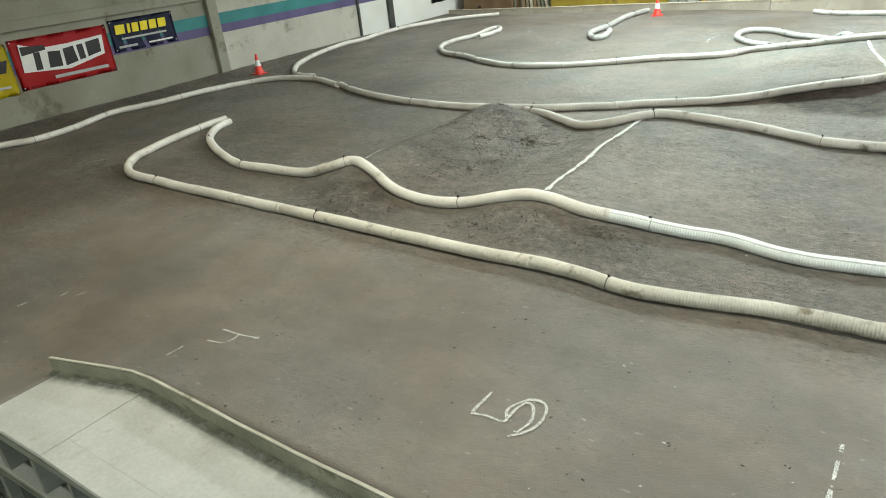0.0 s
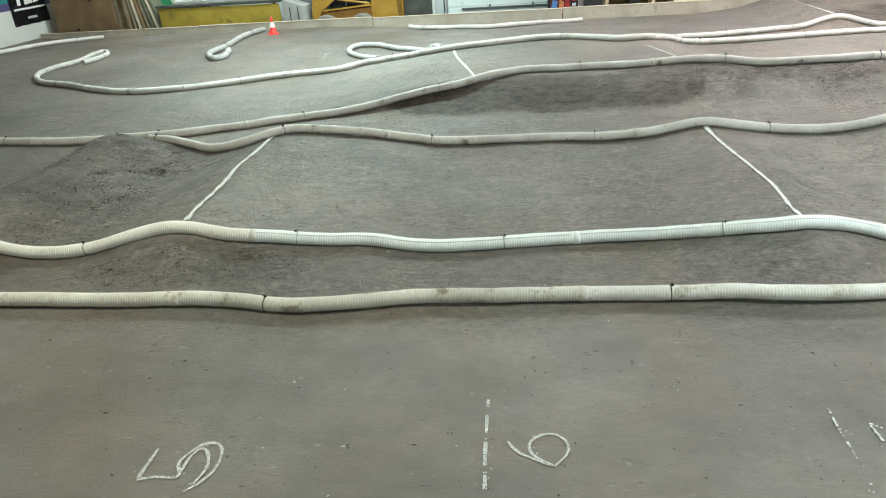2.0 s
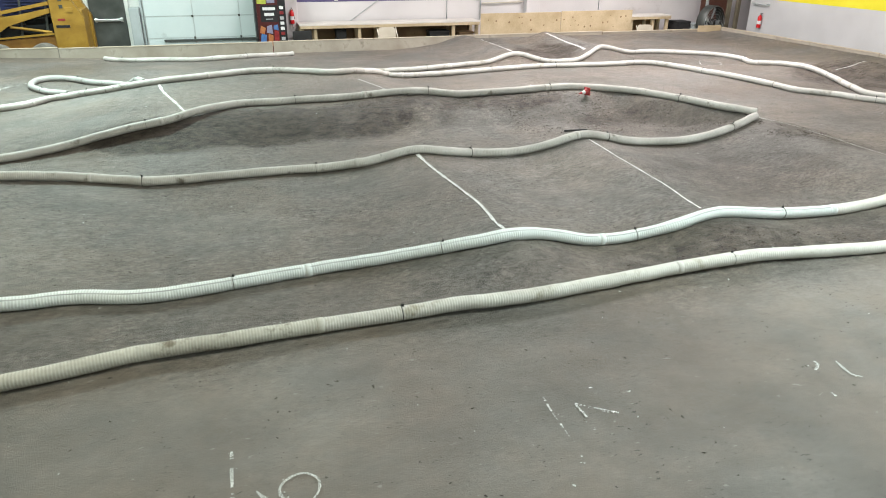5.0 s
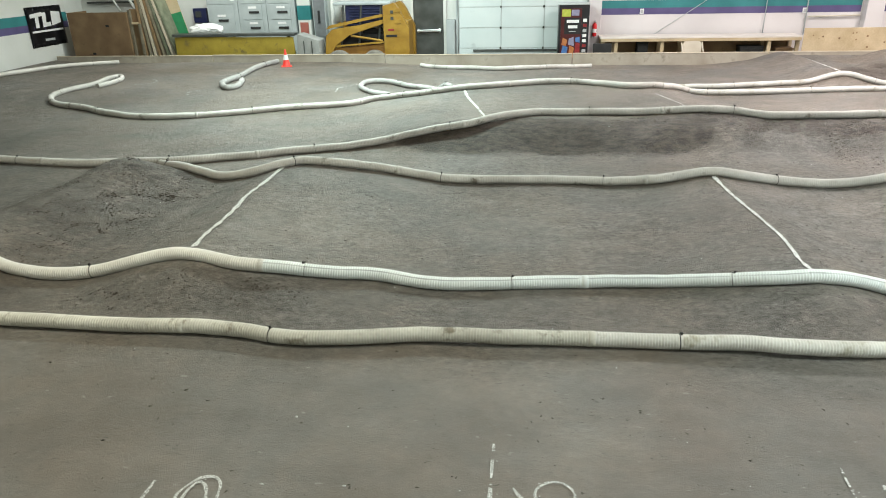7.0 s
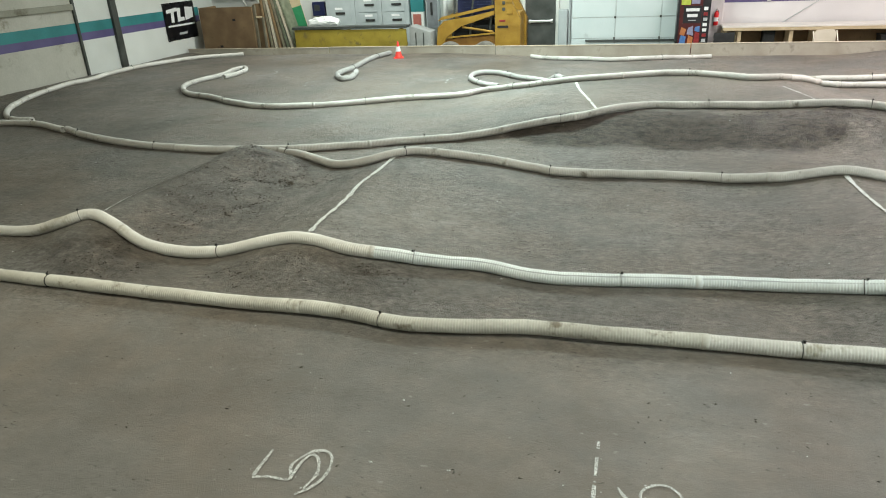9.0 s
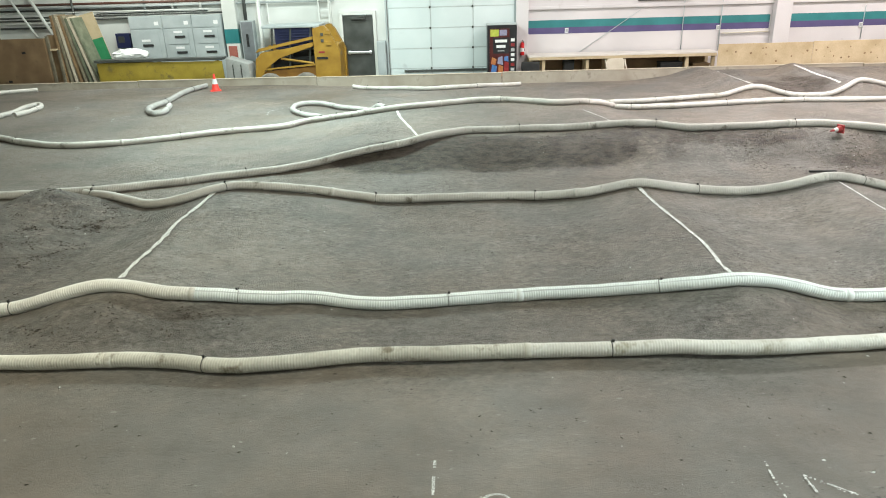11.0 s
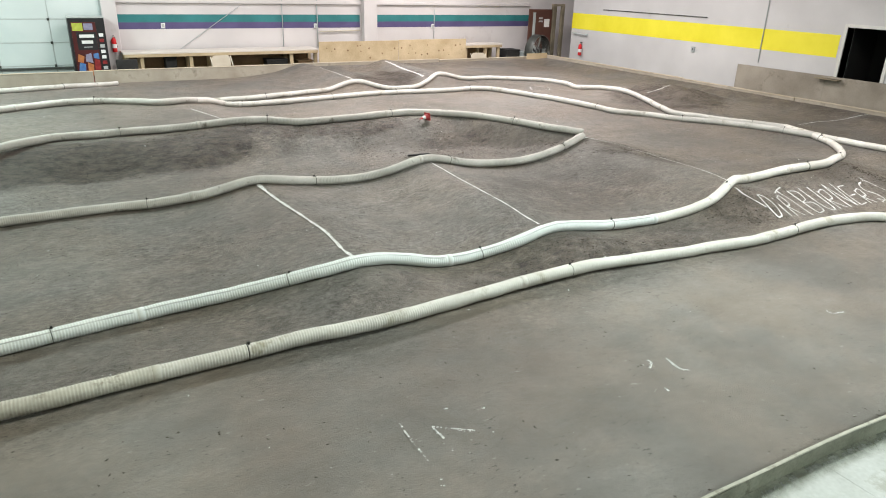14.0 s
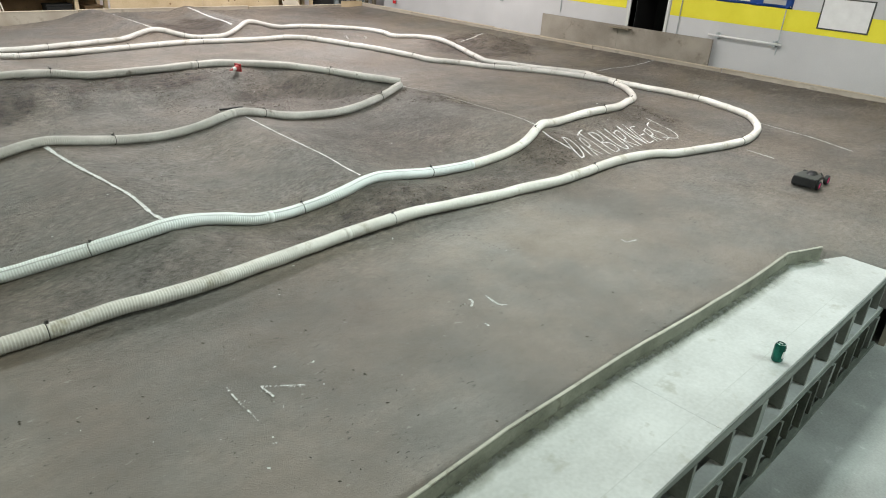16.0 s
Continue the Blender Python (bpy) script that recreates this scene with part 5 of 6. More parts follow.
t = thing("whiteboard", "framed whiteboard hung on the grey wall", "whiteboard", m=Matrix.Translation((15.5, 4.95, 1.12)) @ ON_RIGHT)
part("panel", box((0.02, 0.02, 0.006), (0.92, 0.58, 0.016)), WHITE_VINYL, t)
for lo, hi in (((0, 0, 0), (0.94, 0.025, 0.024)), ((0, 0.575, 0), (0.94, 0.60, 0.024)), ((0, 0.0255, 0), (0.025, 0.5745, 0.024)), ((0.915, 0.0255, 0), (0.94, 0.5745, 0.024))):
    part("frame_bar", box(lo, hi, 0.004), STEEL_DARK, t, "dark frame")


# ---- along the right-hand wall ----
def extinguisher(m):
    t = thing("fire_extinguisher", "red fire extinguisher hung on the wall", "extinguisher", "fire extinguishers", m)
    part("cylinder", lathe([(0.05, 0), (0.058, 0.012), (0.058, 0.29), (0.045, 0.33), (0.018, 0.35), (0.018, 0.37)], 18), RED, t, "", True)
    part("label_patch", lathe([(0.0588, 0.10), (0.0588, 0.20)], 18, cap=False), WHITE_VINYL, t, "white label")
    part("valve", box((-0.02, -0.015, 0.37), (0.02, 0.015, 0.40), 0.004), CHROME, t)
    part("lever", box((-0.012, -0.09, 0.40), (0.012, 0.02, 0.412), 0.003), BLACK, t)
    part("hose", rod((0.03, 0, 0.38), (0.065, 0.0, 0.12), 0.009, 8), BLACK, t)
    return t


extinguisher(pose(15.42, 17.85, 0.21))
extinguisher(pose(1.78, 20.03, 0.42))
t = thing("plank_barrier", "weathered timber boards fixed along the wall", "barrier")
for a, b in ((6.95, 9.37), (9.373, 11.72)):
    part("plank", box((15.36, a, 0.035), (15.40, b, 0.625), 0.004), BARRIER, t)
for y in (7.1, 9.3, 11.5):
    part("post", box((15.405, y - 0.04, FLOOR_Z), (15.48, y + 0.04, 0.62), 0.004), TIMBER, t)
part("shelf", box((15.20, 9.0, 0.56), (15.359, 9.55, 0.585), 0.004), TIMBER, t, "small timber shelf")
t = thing("wall_rail", "white-painted steel rail on wall brackets", "rail")
part("bar", rod((15.40, 7.1, 0.72), (15.40, 5.5, 0.72), 0.022, 12), WHITE_VINYL, t, "", True)
for y in (6.9, 5.65):
    part("bracket", box((15.39, y - 0.03, 0.66), (15.5, y + 0.03, 0.78), 0.006), STEEL_GREY, t)
part("drop_pipe", rod((15.46, 5.6, 1.4), (15.46, 5.6, 0.5), 0.012, 8), STEEL_GREY, t)
t = thing("wall_conduit", "thin grey electrical conduit on the wall", "conduit", "wall conduits")
part("tube", rod((15.48, 11.25, 0.72), (15.48, 11.25, 2.6), 0.012, 8), STEEL_GREY, t)
t = thing("wall_conduit", "thin grey electrical conduit on the wall", "conduit", "wall conduits")
part("tube", rod((15.48, 7.9, 0.45), (15.48, 7.9, 2.6), 0.012, 8), STEEL_GREY, t)
t = thing("wall_conduit", "thin dark conduit running along the upper wall", "conduit", "wall conduits")
part("tube", rod((15.48, 13.0, 1.66), (15.48, 17.0, 1.66), 0.012, 8), STEEL_DARK, t)
t = thing("wall_switch", "small grey switch box on the wall", "switch")
part("case", box((15.46, 13.25, 0.76), (15.499, 13.36, 0.90), 0.006), STEEL_GREY, t)
part("toggle", box((15.452, 13.29, 0.81), (15.461, 13.32, 0.85), 0.002), BLACK, t)
t = thing("door_bar", "steel push bar fixed to the wall", "bar")
part("bar", rod((15.42, 18.3, 0.88), (15.42, 17.55, 0.86), 0.018, 10), STEEL_GREY, t)
for y in (18.2, 17.65):
    part("bracket", box((15.41, y - 0.02, 0.84), (15.499, y + 0.02, 0.90), 0.004), STEEL_GREY, t)
t = tagged(new("door_frame_right"), "white painted doorway frame", "door frame", kind="structure")
for lo, hi in (((15.47, 9.2, FLOOR_Z), (15.76, 9.27, 1.74)), ((15.47, 8.18, FLOOR_Z), (15.76, 8.25, 1.74)), ((15.47, 8.251, 1.672), (15.76, 9.199, 1.74))):
    part("jamb", box(lo, hi, 0.005), WALL_WHITE, t)
# Sides and top of the doorway room, darkness put into their colour.
tagged(ob_from(box((15.77, 8.2, FLOOR_Z), (16.9, 8.22, 2.2)), "wall_passage_side", SHADOW_DARK), "side room wall coloured black to look unlit", "wall", kind="structure")
tagged(ob_from(box((15.77, 9.3, FLOOR_Z), (16.9, 9.32, 2.2)), "wall_passage_side_far", SHADOW_DARK), "side room wall coloured black to look unlit", "wall", kind="structure")
tagged(ob_from(box((15.77, 8.2, 2.2), (16.9, 9.32, 2.24)), "ceiling_passage", SHADOW_DARK), "side room ceiling coloured black to look unlit", "ceiling", kind="structure")


# ---- back wall ----
def garage_door():
    t = tagged(new("door_garage"), "white translucent sectional garage door with metal seams", "garage door", kind="structure")
    for k in range(5):
        z0 = -0.45 + k * 0.555
        for i in range(3):
            x0 = -2.0 + i * 1.2
            part("panel", box((x0 + 0.012, 20.225, z0 + 0.012), (x0 + 1.188, 20.255, z0 + 0.543), 0.006), DOOR_PANEL, t)
            part("hinge", box((x0 + 1.16, 20.205, z0 - 0.03), (x0 + 1.21, 20.2249, z0 + 0.03), 0.004), STEEL_DARK, t, "dark hinge plate")
        part("seam", box((-2.0, 20.228, z0 - 0.011), (1.6, 20.25, z0 + 0.011)), ALU, t, "metal seam")
    for i in range(4):
        part("stile", box((-2.0 + i * 1.2 - 0.011, 20.23, -0.45), (-2.0 + i * 1.2 + 0.011, 20.2495, 2.3)), ALU, t, "metal stile")
    for x in (-2.08, 1.56):
        part("track", box((x, 20.18, FLOOR_Z), (x + 0.05, 20.29, 3.0), 0.004), STEEL_GREY, t)
    part("bottom_seal", box((-1.6, 20.15, 0.02), (0.9, 20.22, 0.075), 0.01), STEEL_DARK, t)


garage_door()


def steel_door():
    t = tagged(new("door_steel"), "dark steel door with a bright push bar", "door", kind="structure")
    part("leaf", box((-3.29, 20.20, -0.42), (-2.45, 20.25, 1.60), 0.006), STEEL_DARK, t)
    for lo, hi in (((-3.39, 20.18, FLOOR_Z), (-3.30, 20.29, 1.72)), ((-2.44, 20.18, FLOOR_Z), (-2.35, 20.29, 1.72)), ((-3.299, 20.18, 1.62), (-2.441, 20.29, 1.72))):
        part("jamb", box(lo, hi, 0.006), WALL_WHITE, t, "white painted frame")
    bar = part("push_bar", box((-3.2, 20.12, 0.57), (-2.52, 20.16, 0.635), 0.012), CHROME, t, "bright push bar")
    for x in (-3.19, -2.58):
        part("end_cap", box((x, 20.161, 0.55), (x + 0.06, 20.199, 0.655), 0.006), CHROME, bar)
    part("closer", box((-3.05, 20.10, 1.50), (-2.65, 20.199, 1.58), 0.01), STEEL_DARK, t, "dark door closer")
    part("closer_arm", box((-2.85, 20.02, 1.62), (-2.55, 20.05, 1.64), 0.004), CHROME, t)


steel_door()
t = thing("wall_cabinet", "tall narrow grey cabinet beside the door", "cabinet")
part("body", box((-2.34, 20.0, FLOOR_Z), (-2.10, 20.28, 0.9), 0.01), STEEL_GREY, t)
part("door", box((-2.32, 19.985, -0.4), (-2.12, 19.999, 0.85), 0.004), STEEL_GREY, t)


def drinks_machine():
    t = thing("drinks_machine", "tall drinks machine with a colourful printed front", "drinks machine")
    part("body", box((0.77, 19.35, FLOOR_Z), (1.57, 20.0, 1.29), 0.015), BLACK_VINYL, t)
    front = part("front_panel", box((0.83, 19.335, -0.42), (1.37, 19.349, 1.20), 0.004), mat("dark_red_print", (0.05, 0.008, 0.008), (0.10, 0.015, 0.015), 0.35), t, "printed front panel")
    art = [
        (quad(0.85, 1.00, 1.08, 1.18), PRINT_LIME), (quad(1.10, 1.02, 1.30, 1.17), PRINT_LILAC), (quad(0.92, 0.55, 1.36, 0.97), BLACK_VINYL),
        ([(0.85, 0.00), (1.00, -0.04), (1.03, 0.22), (0.90, 0.26)], PRINT_BLUE), ([(0.86, 0.28), (0.98, 0.24), (1.02, 0.40), (0.90, 0.46)], PRINT_ORANGE),
        ([(1.05, -0.10), (1.18, -0.06), (1.20, 0.20), (1.08, 0.26)], PRINT_ORANGE), ([(1.04, 0.28), (1.20, 0.24), (1.18, 0.48), (1.06, 0.44)], PRINT_LILAC),
        ([(1.21, -0.12), (1.35, -0.08), (1.35, 0.30), (1.24, 0.34)], PRINT_RED), ([(1.22, 0.36), (1.35, 0.33), (1.34, 0.48), (1.23, 0.46)], PRINT_BLUE),
        (quad(0.87, -0.34, 1.02, -0.08), PRINT_LILAC), (quad(1.05, -0.36, 1.16, -0.13), PRINT_RED),
    ]
    for k, (y, w) in enumerate(((0.84, 0.26), (0.70, 0.20), (0.61, 0.15))):
        part("text_bar", prism(quad(1.14 - w * 0.62, y, 1.14 + w * 0.62, y + (0.075 if k < 2 else 0.02)), 0.002, Matrix.Translation((0, 19.331, 0)) @ ON_BACK), WHITE_VINYL if k < 2 else GREY_VINYL, front, "pale lettering bar")
    for o, mt in art:
        part("print_patch", prism(o, 0.002, Matrix.Translation((0, 19.334, 0)) @ ON_BACK), mt, front, "printed colour patch")
    for k in range(8):
        part("button", box((1.41, 19.338, 0.86 - k * 0.13), (1.51, 19.351, 0.94 - k * 0.13), 0.004), (WHITE_VINYL, PRINT_RED, GREY_VINYL, WHITE_VINYL)[k % 4], t, "selection button")
    part("top_trim", box((0.76, 19.34, 1.291), (1.58, 20.0, 1.32), 0.005), ALU, t, "bright top trim")


drinks_machine()


def bench(x0, x1, y0, y1, z, legs, label):
    t = thing("work_bench", label, "bench", "timber benches")
    n = max(1, int((x1 - x0) / 2.0))
    part("top", box((x0, y0, z), (x1, y1, z + 0.04), 0.006), BENCH_TOP, t, "pale laminate top")
    part("front_rail", box((x0 + 0.02, y0 - 0.005, z - 0.075), (x1 - 0.02, y0 + 0.058, z - 0.002), 0.004), PLY, t)
    for x in legs:
        part("leg", box((x - 0.045, y0 + 0.06, FLOOR_Z), (x + 0.045, y0 + 0.15, z - 0.003), 0.004), PLY, t)
        part("rear_leg", box((x - 0.045, y1 - 0.12, FLOOR_Z), (x + 0.045, y1 - 0.04, z - 0.003), 0.004), PLY, t)
    part("shelf", box((x0 + 0.05, y0 + 0.16, -0.3), (x1 - 0.05, y1 - 0.125, -0.27)), TIMBER, t)
    part("back_panel", box((x0 + 0.05, y1 - 0.03, FLOOR_Z + 0.004), (x1 - 0.05, y1 - 0.01, z - 0.005)), PLY_BROWN, t, "stained brown back panel")
    return t


bench(1.9, 7.06, 19.4, 20.15, 0.41, (1.98, 2.33, 3.54, 4.10, 6.27, 6.98), "long timber work bench with a pale top")
bench(11.9, 13.35, 19.3, 19.95, 0.45, (12.0, 12.75, 13.25), "short timber work bench with a pale top")


def chair(m):
    t = thing("folding_chair", "cream metal folding chair", "chair", "folding chairs", m)
    part("seat", box((-0.2, -0.2, 0.42), (0.2, 0.18, 0.445), 0.01), CREAM_METAL, t)
    part("backrest", prism([(-0.2, 0.62), (0.2, 0.62), (0.2, 0.78), (0.15, 0.84), (-0.15, 0.84), (-0.2, 0.78)], 0.02, Matrix.Translation((0, 0.21, 0)) @ ON_BACK, bevel=0.004), CREAM_METAL, t)
    for s in (-1, 1):
        part("leg", rod((s * 0.21, -0.24, 0), (s * 0.21, 0.22, 0.82), 0.011, 8), CREAM_METAL, t)
        part("leg", rod((s * 0.19, 0.24, 0), (s * 0.19, -0.18, 0.42), 0.011, 8), CREAM_METAL, t)
    return t


chair(pose(4.33, 19.05, FLOOR_Z, rz=12) @ Matrix.Scale(1.34, 4))
chair(pose(12.35, 19.0, FLOOR_Z, rz=-8) @ Matrix.Scale(1.2, 4))
t = thing("black_chair", "black folding chair under the bench", "chair", m=pose(1.98, 19.1, FLOOR_Z, rz=5) @ Matrix.Scale(1.26, 4))
part("seat", box((-0.2, -0.2, 0.42), (0.2, 0.2, 0.46), 0.015), BLACK, t)
part("backrest", box((-0.2, 0.18, 0.55), (0.2, 0.22, 0.86), 0.015), BLACK, t)
for sx in (-0.18, 0.18):
    for sy in (-0.18, 0.18):
        part("leg", rod((sx, sy, 0), (sx, sy, 0.42), 0.012, 8), STEEL_DARK, t)


def crate(lo, hi, material, label, name="storage_bin"):
    t = thing(name, label, "bin")
    part("body", box(lo, (hi[0], hi[1], hi[2] - 0.05), 0.02), material, t)
    part("lid", box((lo[0] - 0.012, lo[1] - 0.012, hi[2] - 0.049), (hi[0] + 0.012, hi[1] + 0.012, hi[2]), 0.012), material, t)
    return t


crate((2.92, 19.62, -0.27), (3.2, 20.0, 0.33), BLACK, "black plastic bin under the bench")
crate((5.6, 19.62, -0.27), (6.2, 20.0, 0.17), BLACK, "black plastic bin under the bench")
crate((6.5, 19.62, -0.27), (6.95, 20.0, 0.12), PLY_BROWN, "brown box under the bench")
crate((13.5, 19.2, FLOOR_Z), (14.0, 19.7, 0.30), BLACK, "black plastic bin beside the bench")
crate((14.05, 19.1, FLOOR_Z), (14.45, 19.6, 0.22), STEEL_GREY, "grey plastic bin beside the bench")

t = thing("plywood_screen", "long pale plywood panel with knots standing behind the border", "panel")
part("sheet", box((6.83, 18.74, FLOOR_Z), (9.28, 18.76, 0.70), 0.003), PLY, t)
part("sheet", box((9.29, 18.74, FLOOR_Z), (11.6, 18.76, 0.715), 0.003), PLY, t)
for x in (7.2, 8.4, 9.6, 10.8, 11.5):
    part("stud", box((x - 0.04, 18.761, FLOOR_Z), (x + 0.04, 18.84, 0.6), 0.003), TIMBER, t)
rng = random.Random(3)
for k in range(26):
    x, z = rng.uniform(7.0, 11.55), rng.uniform(0.22, 0.58)
    part("knot", lathe([(rng.uniform(0.012, 0.03), 0), (0.008, 0.001)], 8, m=Matrix.Translation((x, 18.7398, z)) @ pose(0, 0, 0, 90)), PLY_BROWN, t, "dark knot")


def drum_fan():
    t = thing("drum_fan", "large dark drum fan with a wire guard", "fan", m=pose(14.55, 19.0, FLOOR_Z, rz=18) @ Matrix.Scale(1.2, 4))
    m = Matrix.Translation((0, 0, 0.86)) @ pose(0, 0, 0, 90)
    part("drum", lathe([(0.42, -0.12), (0.44, -0.10), (0.44, 0.12), (0.42, 0.14)], 32, m=m, cap=False), STEEL_DARK, t, "", True)
    part("motor", lathe([(0.09, -0.1), (0.1, -0.08), (0.1, 0.1), (0.06, 0.12)], 18, m=m), BLACK, t, "", True)
    for k in range(5):
        a = k * 2 * math.pi / 5
        part("blade", prism([(0.09, -0.05), (0.38, -0.13), (0.40, 0.06), (0.10, 0.05)], 0.01, m @ pose(0, 0, 0, 0, 0, math.degrees(a)) @ pose(0, 0, 0, 22), bevel=0.002), STEEL_GREY, t)
    for k in range(6):
        r = 0.10 + k * 0.065
        bm = bmesh.new()
        seg = 28
        for s in range(seg):
            a, b = 2 * math.pi * s / seg, 2 * math.pi * (s + 1) / seg
            rod(m @ Vector((r * math.cos(a), r * math.sin(a), 0.15)), m @ Vector((r * math.cos(b), r * math.sin(b), 0.15)), 0.004, 4, bm)
        part("guard_ring", bm, CHROME, t)
    for s in (-1, 1):
        part("leg", rod((s * 0.44, 0, 0.86), (s * 0.40, -0.28, 0.0), 0.018, 8), STEEL_DARK, t)
        part("leg", rod((s * 0.44, 0, 0.86), (s * 0.40, 0.28, 0.0), 0.018, 8), STEEL_DARK, t)


drum_fan()


def brown_door():
    t = tagged(new("door_brown"), "brown painted door with notices and a grey strip", "door", kind="structure")
    part("leaf", box((14.55, 19.55, -0.48), (15.5, 19.6, 1.55), 0.006), BROWN_DOOR, t)
    part("notice", box((15.18, 19.54, 0.98), (15.4, 19.549, 1.24)), WHITE_VINYL, t, "white paper notice")
    part("notice", box((14.95, 19.54, 1.14), (15.12, 19.549, 1.19)), GREY_VINYL, t)
    part("notice", box((14.95, 19.54, 1.24), (15.1, 19.549, 1.29)), GREY_VINYL, t)
    part("strip", box((14.70, 19.52, 0.7), (14.80, 19.549, 1.45), 0.006), STEEL_GREY, t, "grey vertical strip")
    part("frame_post", box((15.52, 19.5, FLOOR_Z), (15.66, 19.62, 1.65), 0.006), TIMBER, t)
    part("frame_post", box((15.9, 19.5, FLOOR_Z), (16.0, 19.62, 1.65), 0.006), TIMBER, t)
    part("frame_head", box((15.52, 19.5, 1.651), (16.0, 19.62, 1.72), 0.006), TIMBER, t)


brown_door()


# ---- stored machines on the back left ----
def flat_xz(outline, y, depth, bevel=0.0):
    return prism(outline, depth, Matrix.Translation((0, y + depth, 0)) @ ON_BACK, bevel=bevel)


RUSTY_YELLOW = mat("rusty_yellow_paint", (0.20, 0.085, 0.015), (0.34, 0.16, 0.025), 0.6, scale=4, grain=60, bump=0.1, stain=(0.10, 0.05, 0.02), stain_at=0.58, stain_scale=4)


def loader():
    t = thing("skid_loader", "yellow skid-steer loader parked behind the border", "loader")
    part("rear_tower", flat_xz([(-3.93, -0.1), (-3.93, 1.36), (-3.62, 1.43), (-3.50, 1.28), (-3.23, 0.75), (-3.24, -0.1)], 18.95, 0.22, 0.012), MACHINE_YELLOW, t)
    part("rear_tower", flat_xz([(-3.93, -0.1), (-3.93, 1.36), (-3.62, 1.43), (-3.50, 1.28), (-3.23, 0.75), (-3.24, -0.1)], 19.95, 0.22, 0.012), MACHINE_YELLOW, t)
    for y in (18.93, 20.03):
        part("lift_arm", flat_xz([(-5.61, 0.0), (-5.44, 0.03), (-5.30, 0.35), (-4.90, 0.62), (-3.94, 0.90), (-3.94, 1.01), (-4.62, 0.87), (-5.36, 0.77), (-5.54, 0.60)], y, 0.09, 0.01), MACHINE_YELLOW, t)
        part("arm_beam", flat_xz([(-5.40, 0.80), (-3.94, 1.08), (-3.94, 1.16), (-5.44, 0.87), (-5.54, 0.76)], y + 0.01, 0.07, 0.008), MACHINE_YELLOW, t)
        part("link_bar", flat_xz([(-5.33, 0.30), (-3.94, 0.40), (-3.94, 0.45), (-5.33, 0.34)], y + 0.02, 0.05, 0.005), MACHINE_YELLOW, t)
        part("hydraulic_ram", rod((-4.85, y + 0.05, 0.60), (-3.98, y + 0.05, 0.46), 0.03, 10), MACHINE_YELLOW, t)
        part("belly", flat_xz([(-5.38, -0.25), (-3.931, -0.25), (-3.931, 0.38), (-5.38, 0.26)], y + 0.10, 0.04, 0.006), RUSTY_YELLOW, t, "rust-brown belly plate")
    part("engine_cover", box((-3.9, 19.18, -0.1), (-3.28, 19.94, 0.95), 0.04), MACHINE_YELLOW, t)
    # Black block added to fill the cab with the darkness of its interior.
    part("cab_shade_block", box((-5.2, 19.18, -0.2), (-3.95, 19.9, 0.62), 0.02), SHADOW_DARK, t, "black block for the shaded cab interior")
    part("cab_screen", box((-5.0, 19.14, 0.84), (-3.96, 19.155, 1.375)), NAVY, t, "dark blue mesh screen")
    part("roof", box((-5.32, 19.05, 1.38), (-3.75, 20.05, 1.46), 0.025), STEEL_GREY, t, "grey cab roof")
    for x in (-5.05, -4.55, -4.0):
        for y in (19.12, 19.95):
            part("cab_post", rod((x - 0.12, y, 0.3), (x, y, 1.38), 0.03, 8), STEEL_DARK, t)
    for k in range(7):
        part("side_bar", box((-4.9, 19.10, 0.86 + k * 0.07), (-4.0, 19.125, 0.885 + k * 0.07), 0.004), NAVY, t, "dark blue side bar")
    part("seat", box((-4.6, 19.3, 0.3), (-4.1, 19.8, 0.75), 0.05), BLACK, t)
    for x in (-5.2, -4.2):
        for y in (18.80, 20.08):
            m = Matrix.Translation((x, y + 0.2, -0.13)) @ pose(0, 0, 0, 90)
            w = part("wheel", lathe([(0.05, -0.01), (0.20, 0.02), (0.20, 0.18), (0.05, 0.2)], 24, m=m), CREAM_METAL, t, "pale wheel", True)
            part("tyre", lathe([(0.20, 0.01), (0.32, 0.0), (0.36, 0.03), (0.36, 0.17), (0.32, 0.2), (0.20, 0.19)], 28, m=m, cap=False), mat("dusty_tyre_rubber", (0.12, 0.11, 0.095), (0.26, 0.24, 0.21), 0.85, scale=8), w, "dusty rubber tyre", True)
    for k in range(2):
        part("lamp", box((-3.72, 18.935, 1.0 + k * 0.16), (-3.64, 18.949, 1.08 + k * 0.16), 0.005), STEEL_DARK, t, "dark round fitting")
    part("emblem", box((-3.80, 18.940, 0.72), (-3.64, 18.949, 0.77), 0.003), PRINT_RED, t, "faded red emblem")
    for z in (0.92, 1.20):
        part("hinge", box((-3.60, 18.925, z), (-3.44, 18.949, z + 0.10), 0.006), MACHINE_YELLOW, t)
    part("text_bar", box((-3.86, 18.938, 0.56), (-3.56, 18.949, 0.62)), BLACK_VINYL, t, "dark model lettering")


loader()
t = thing("steel_hopper", "long worn yellow steel blade with a dark top edge", "blade")
part("face", flat_xz([(-9.85, FLOOR_Z), (-6.35, FLOOR_Z), (-6.42, 0.60), (-9.85, 0.62)], 18.75, 0.05, 0.008), HOPPER_YELLOW, t)
part("top_edge", box((-9.9, 18.72, 0.63), (-6.38, 19.05, 0.70), 0.008), STEEL_DARK, t, "dark steel top edge")
for x in (-9.7, -8.2, -6.6):
    part("rib", box((x - 0.03, 18.801, FLOOR_Z), (x + 0.03, 19.0, 0.61), 0.004), HOPPER_YELLOW, t)
t = thing("concrete_block", "pale grey slatted box with sloping sides", "box")
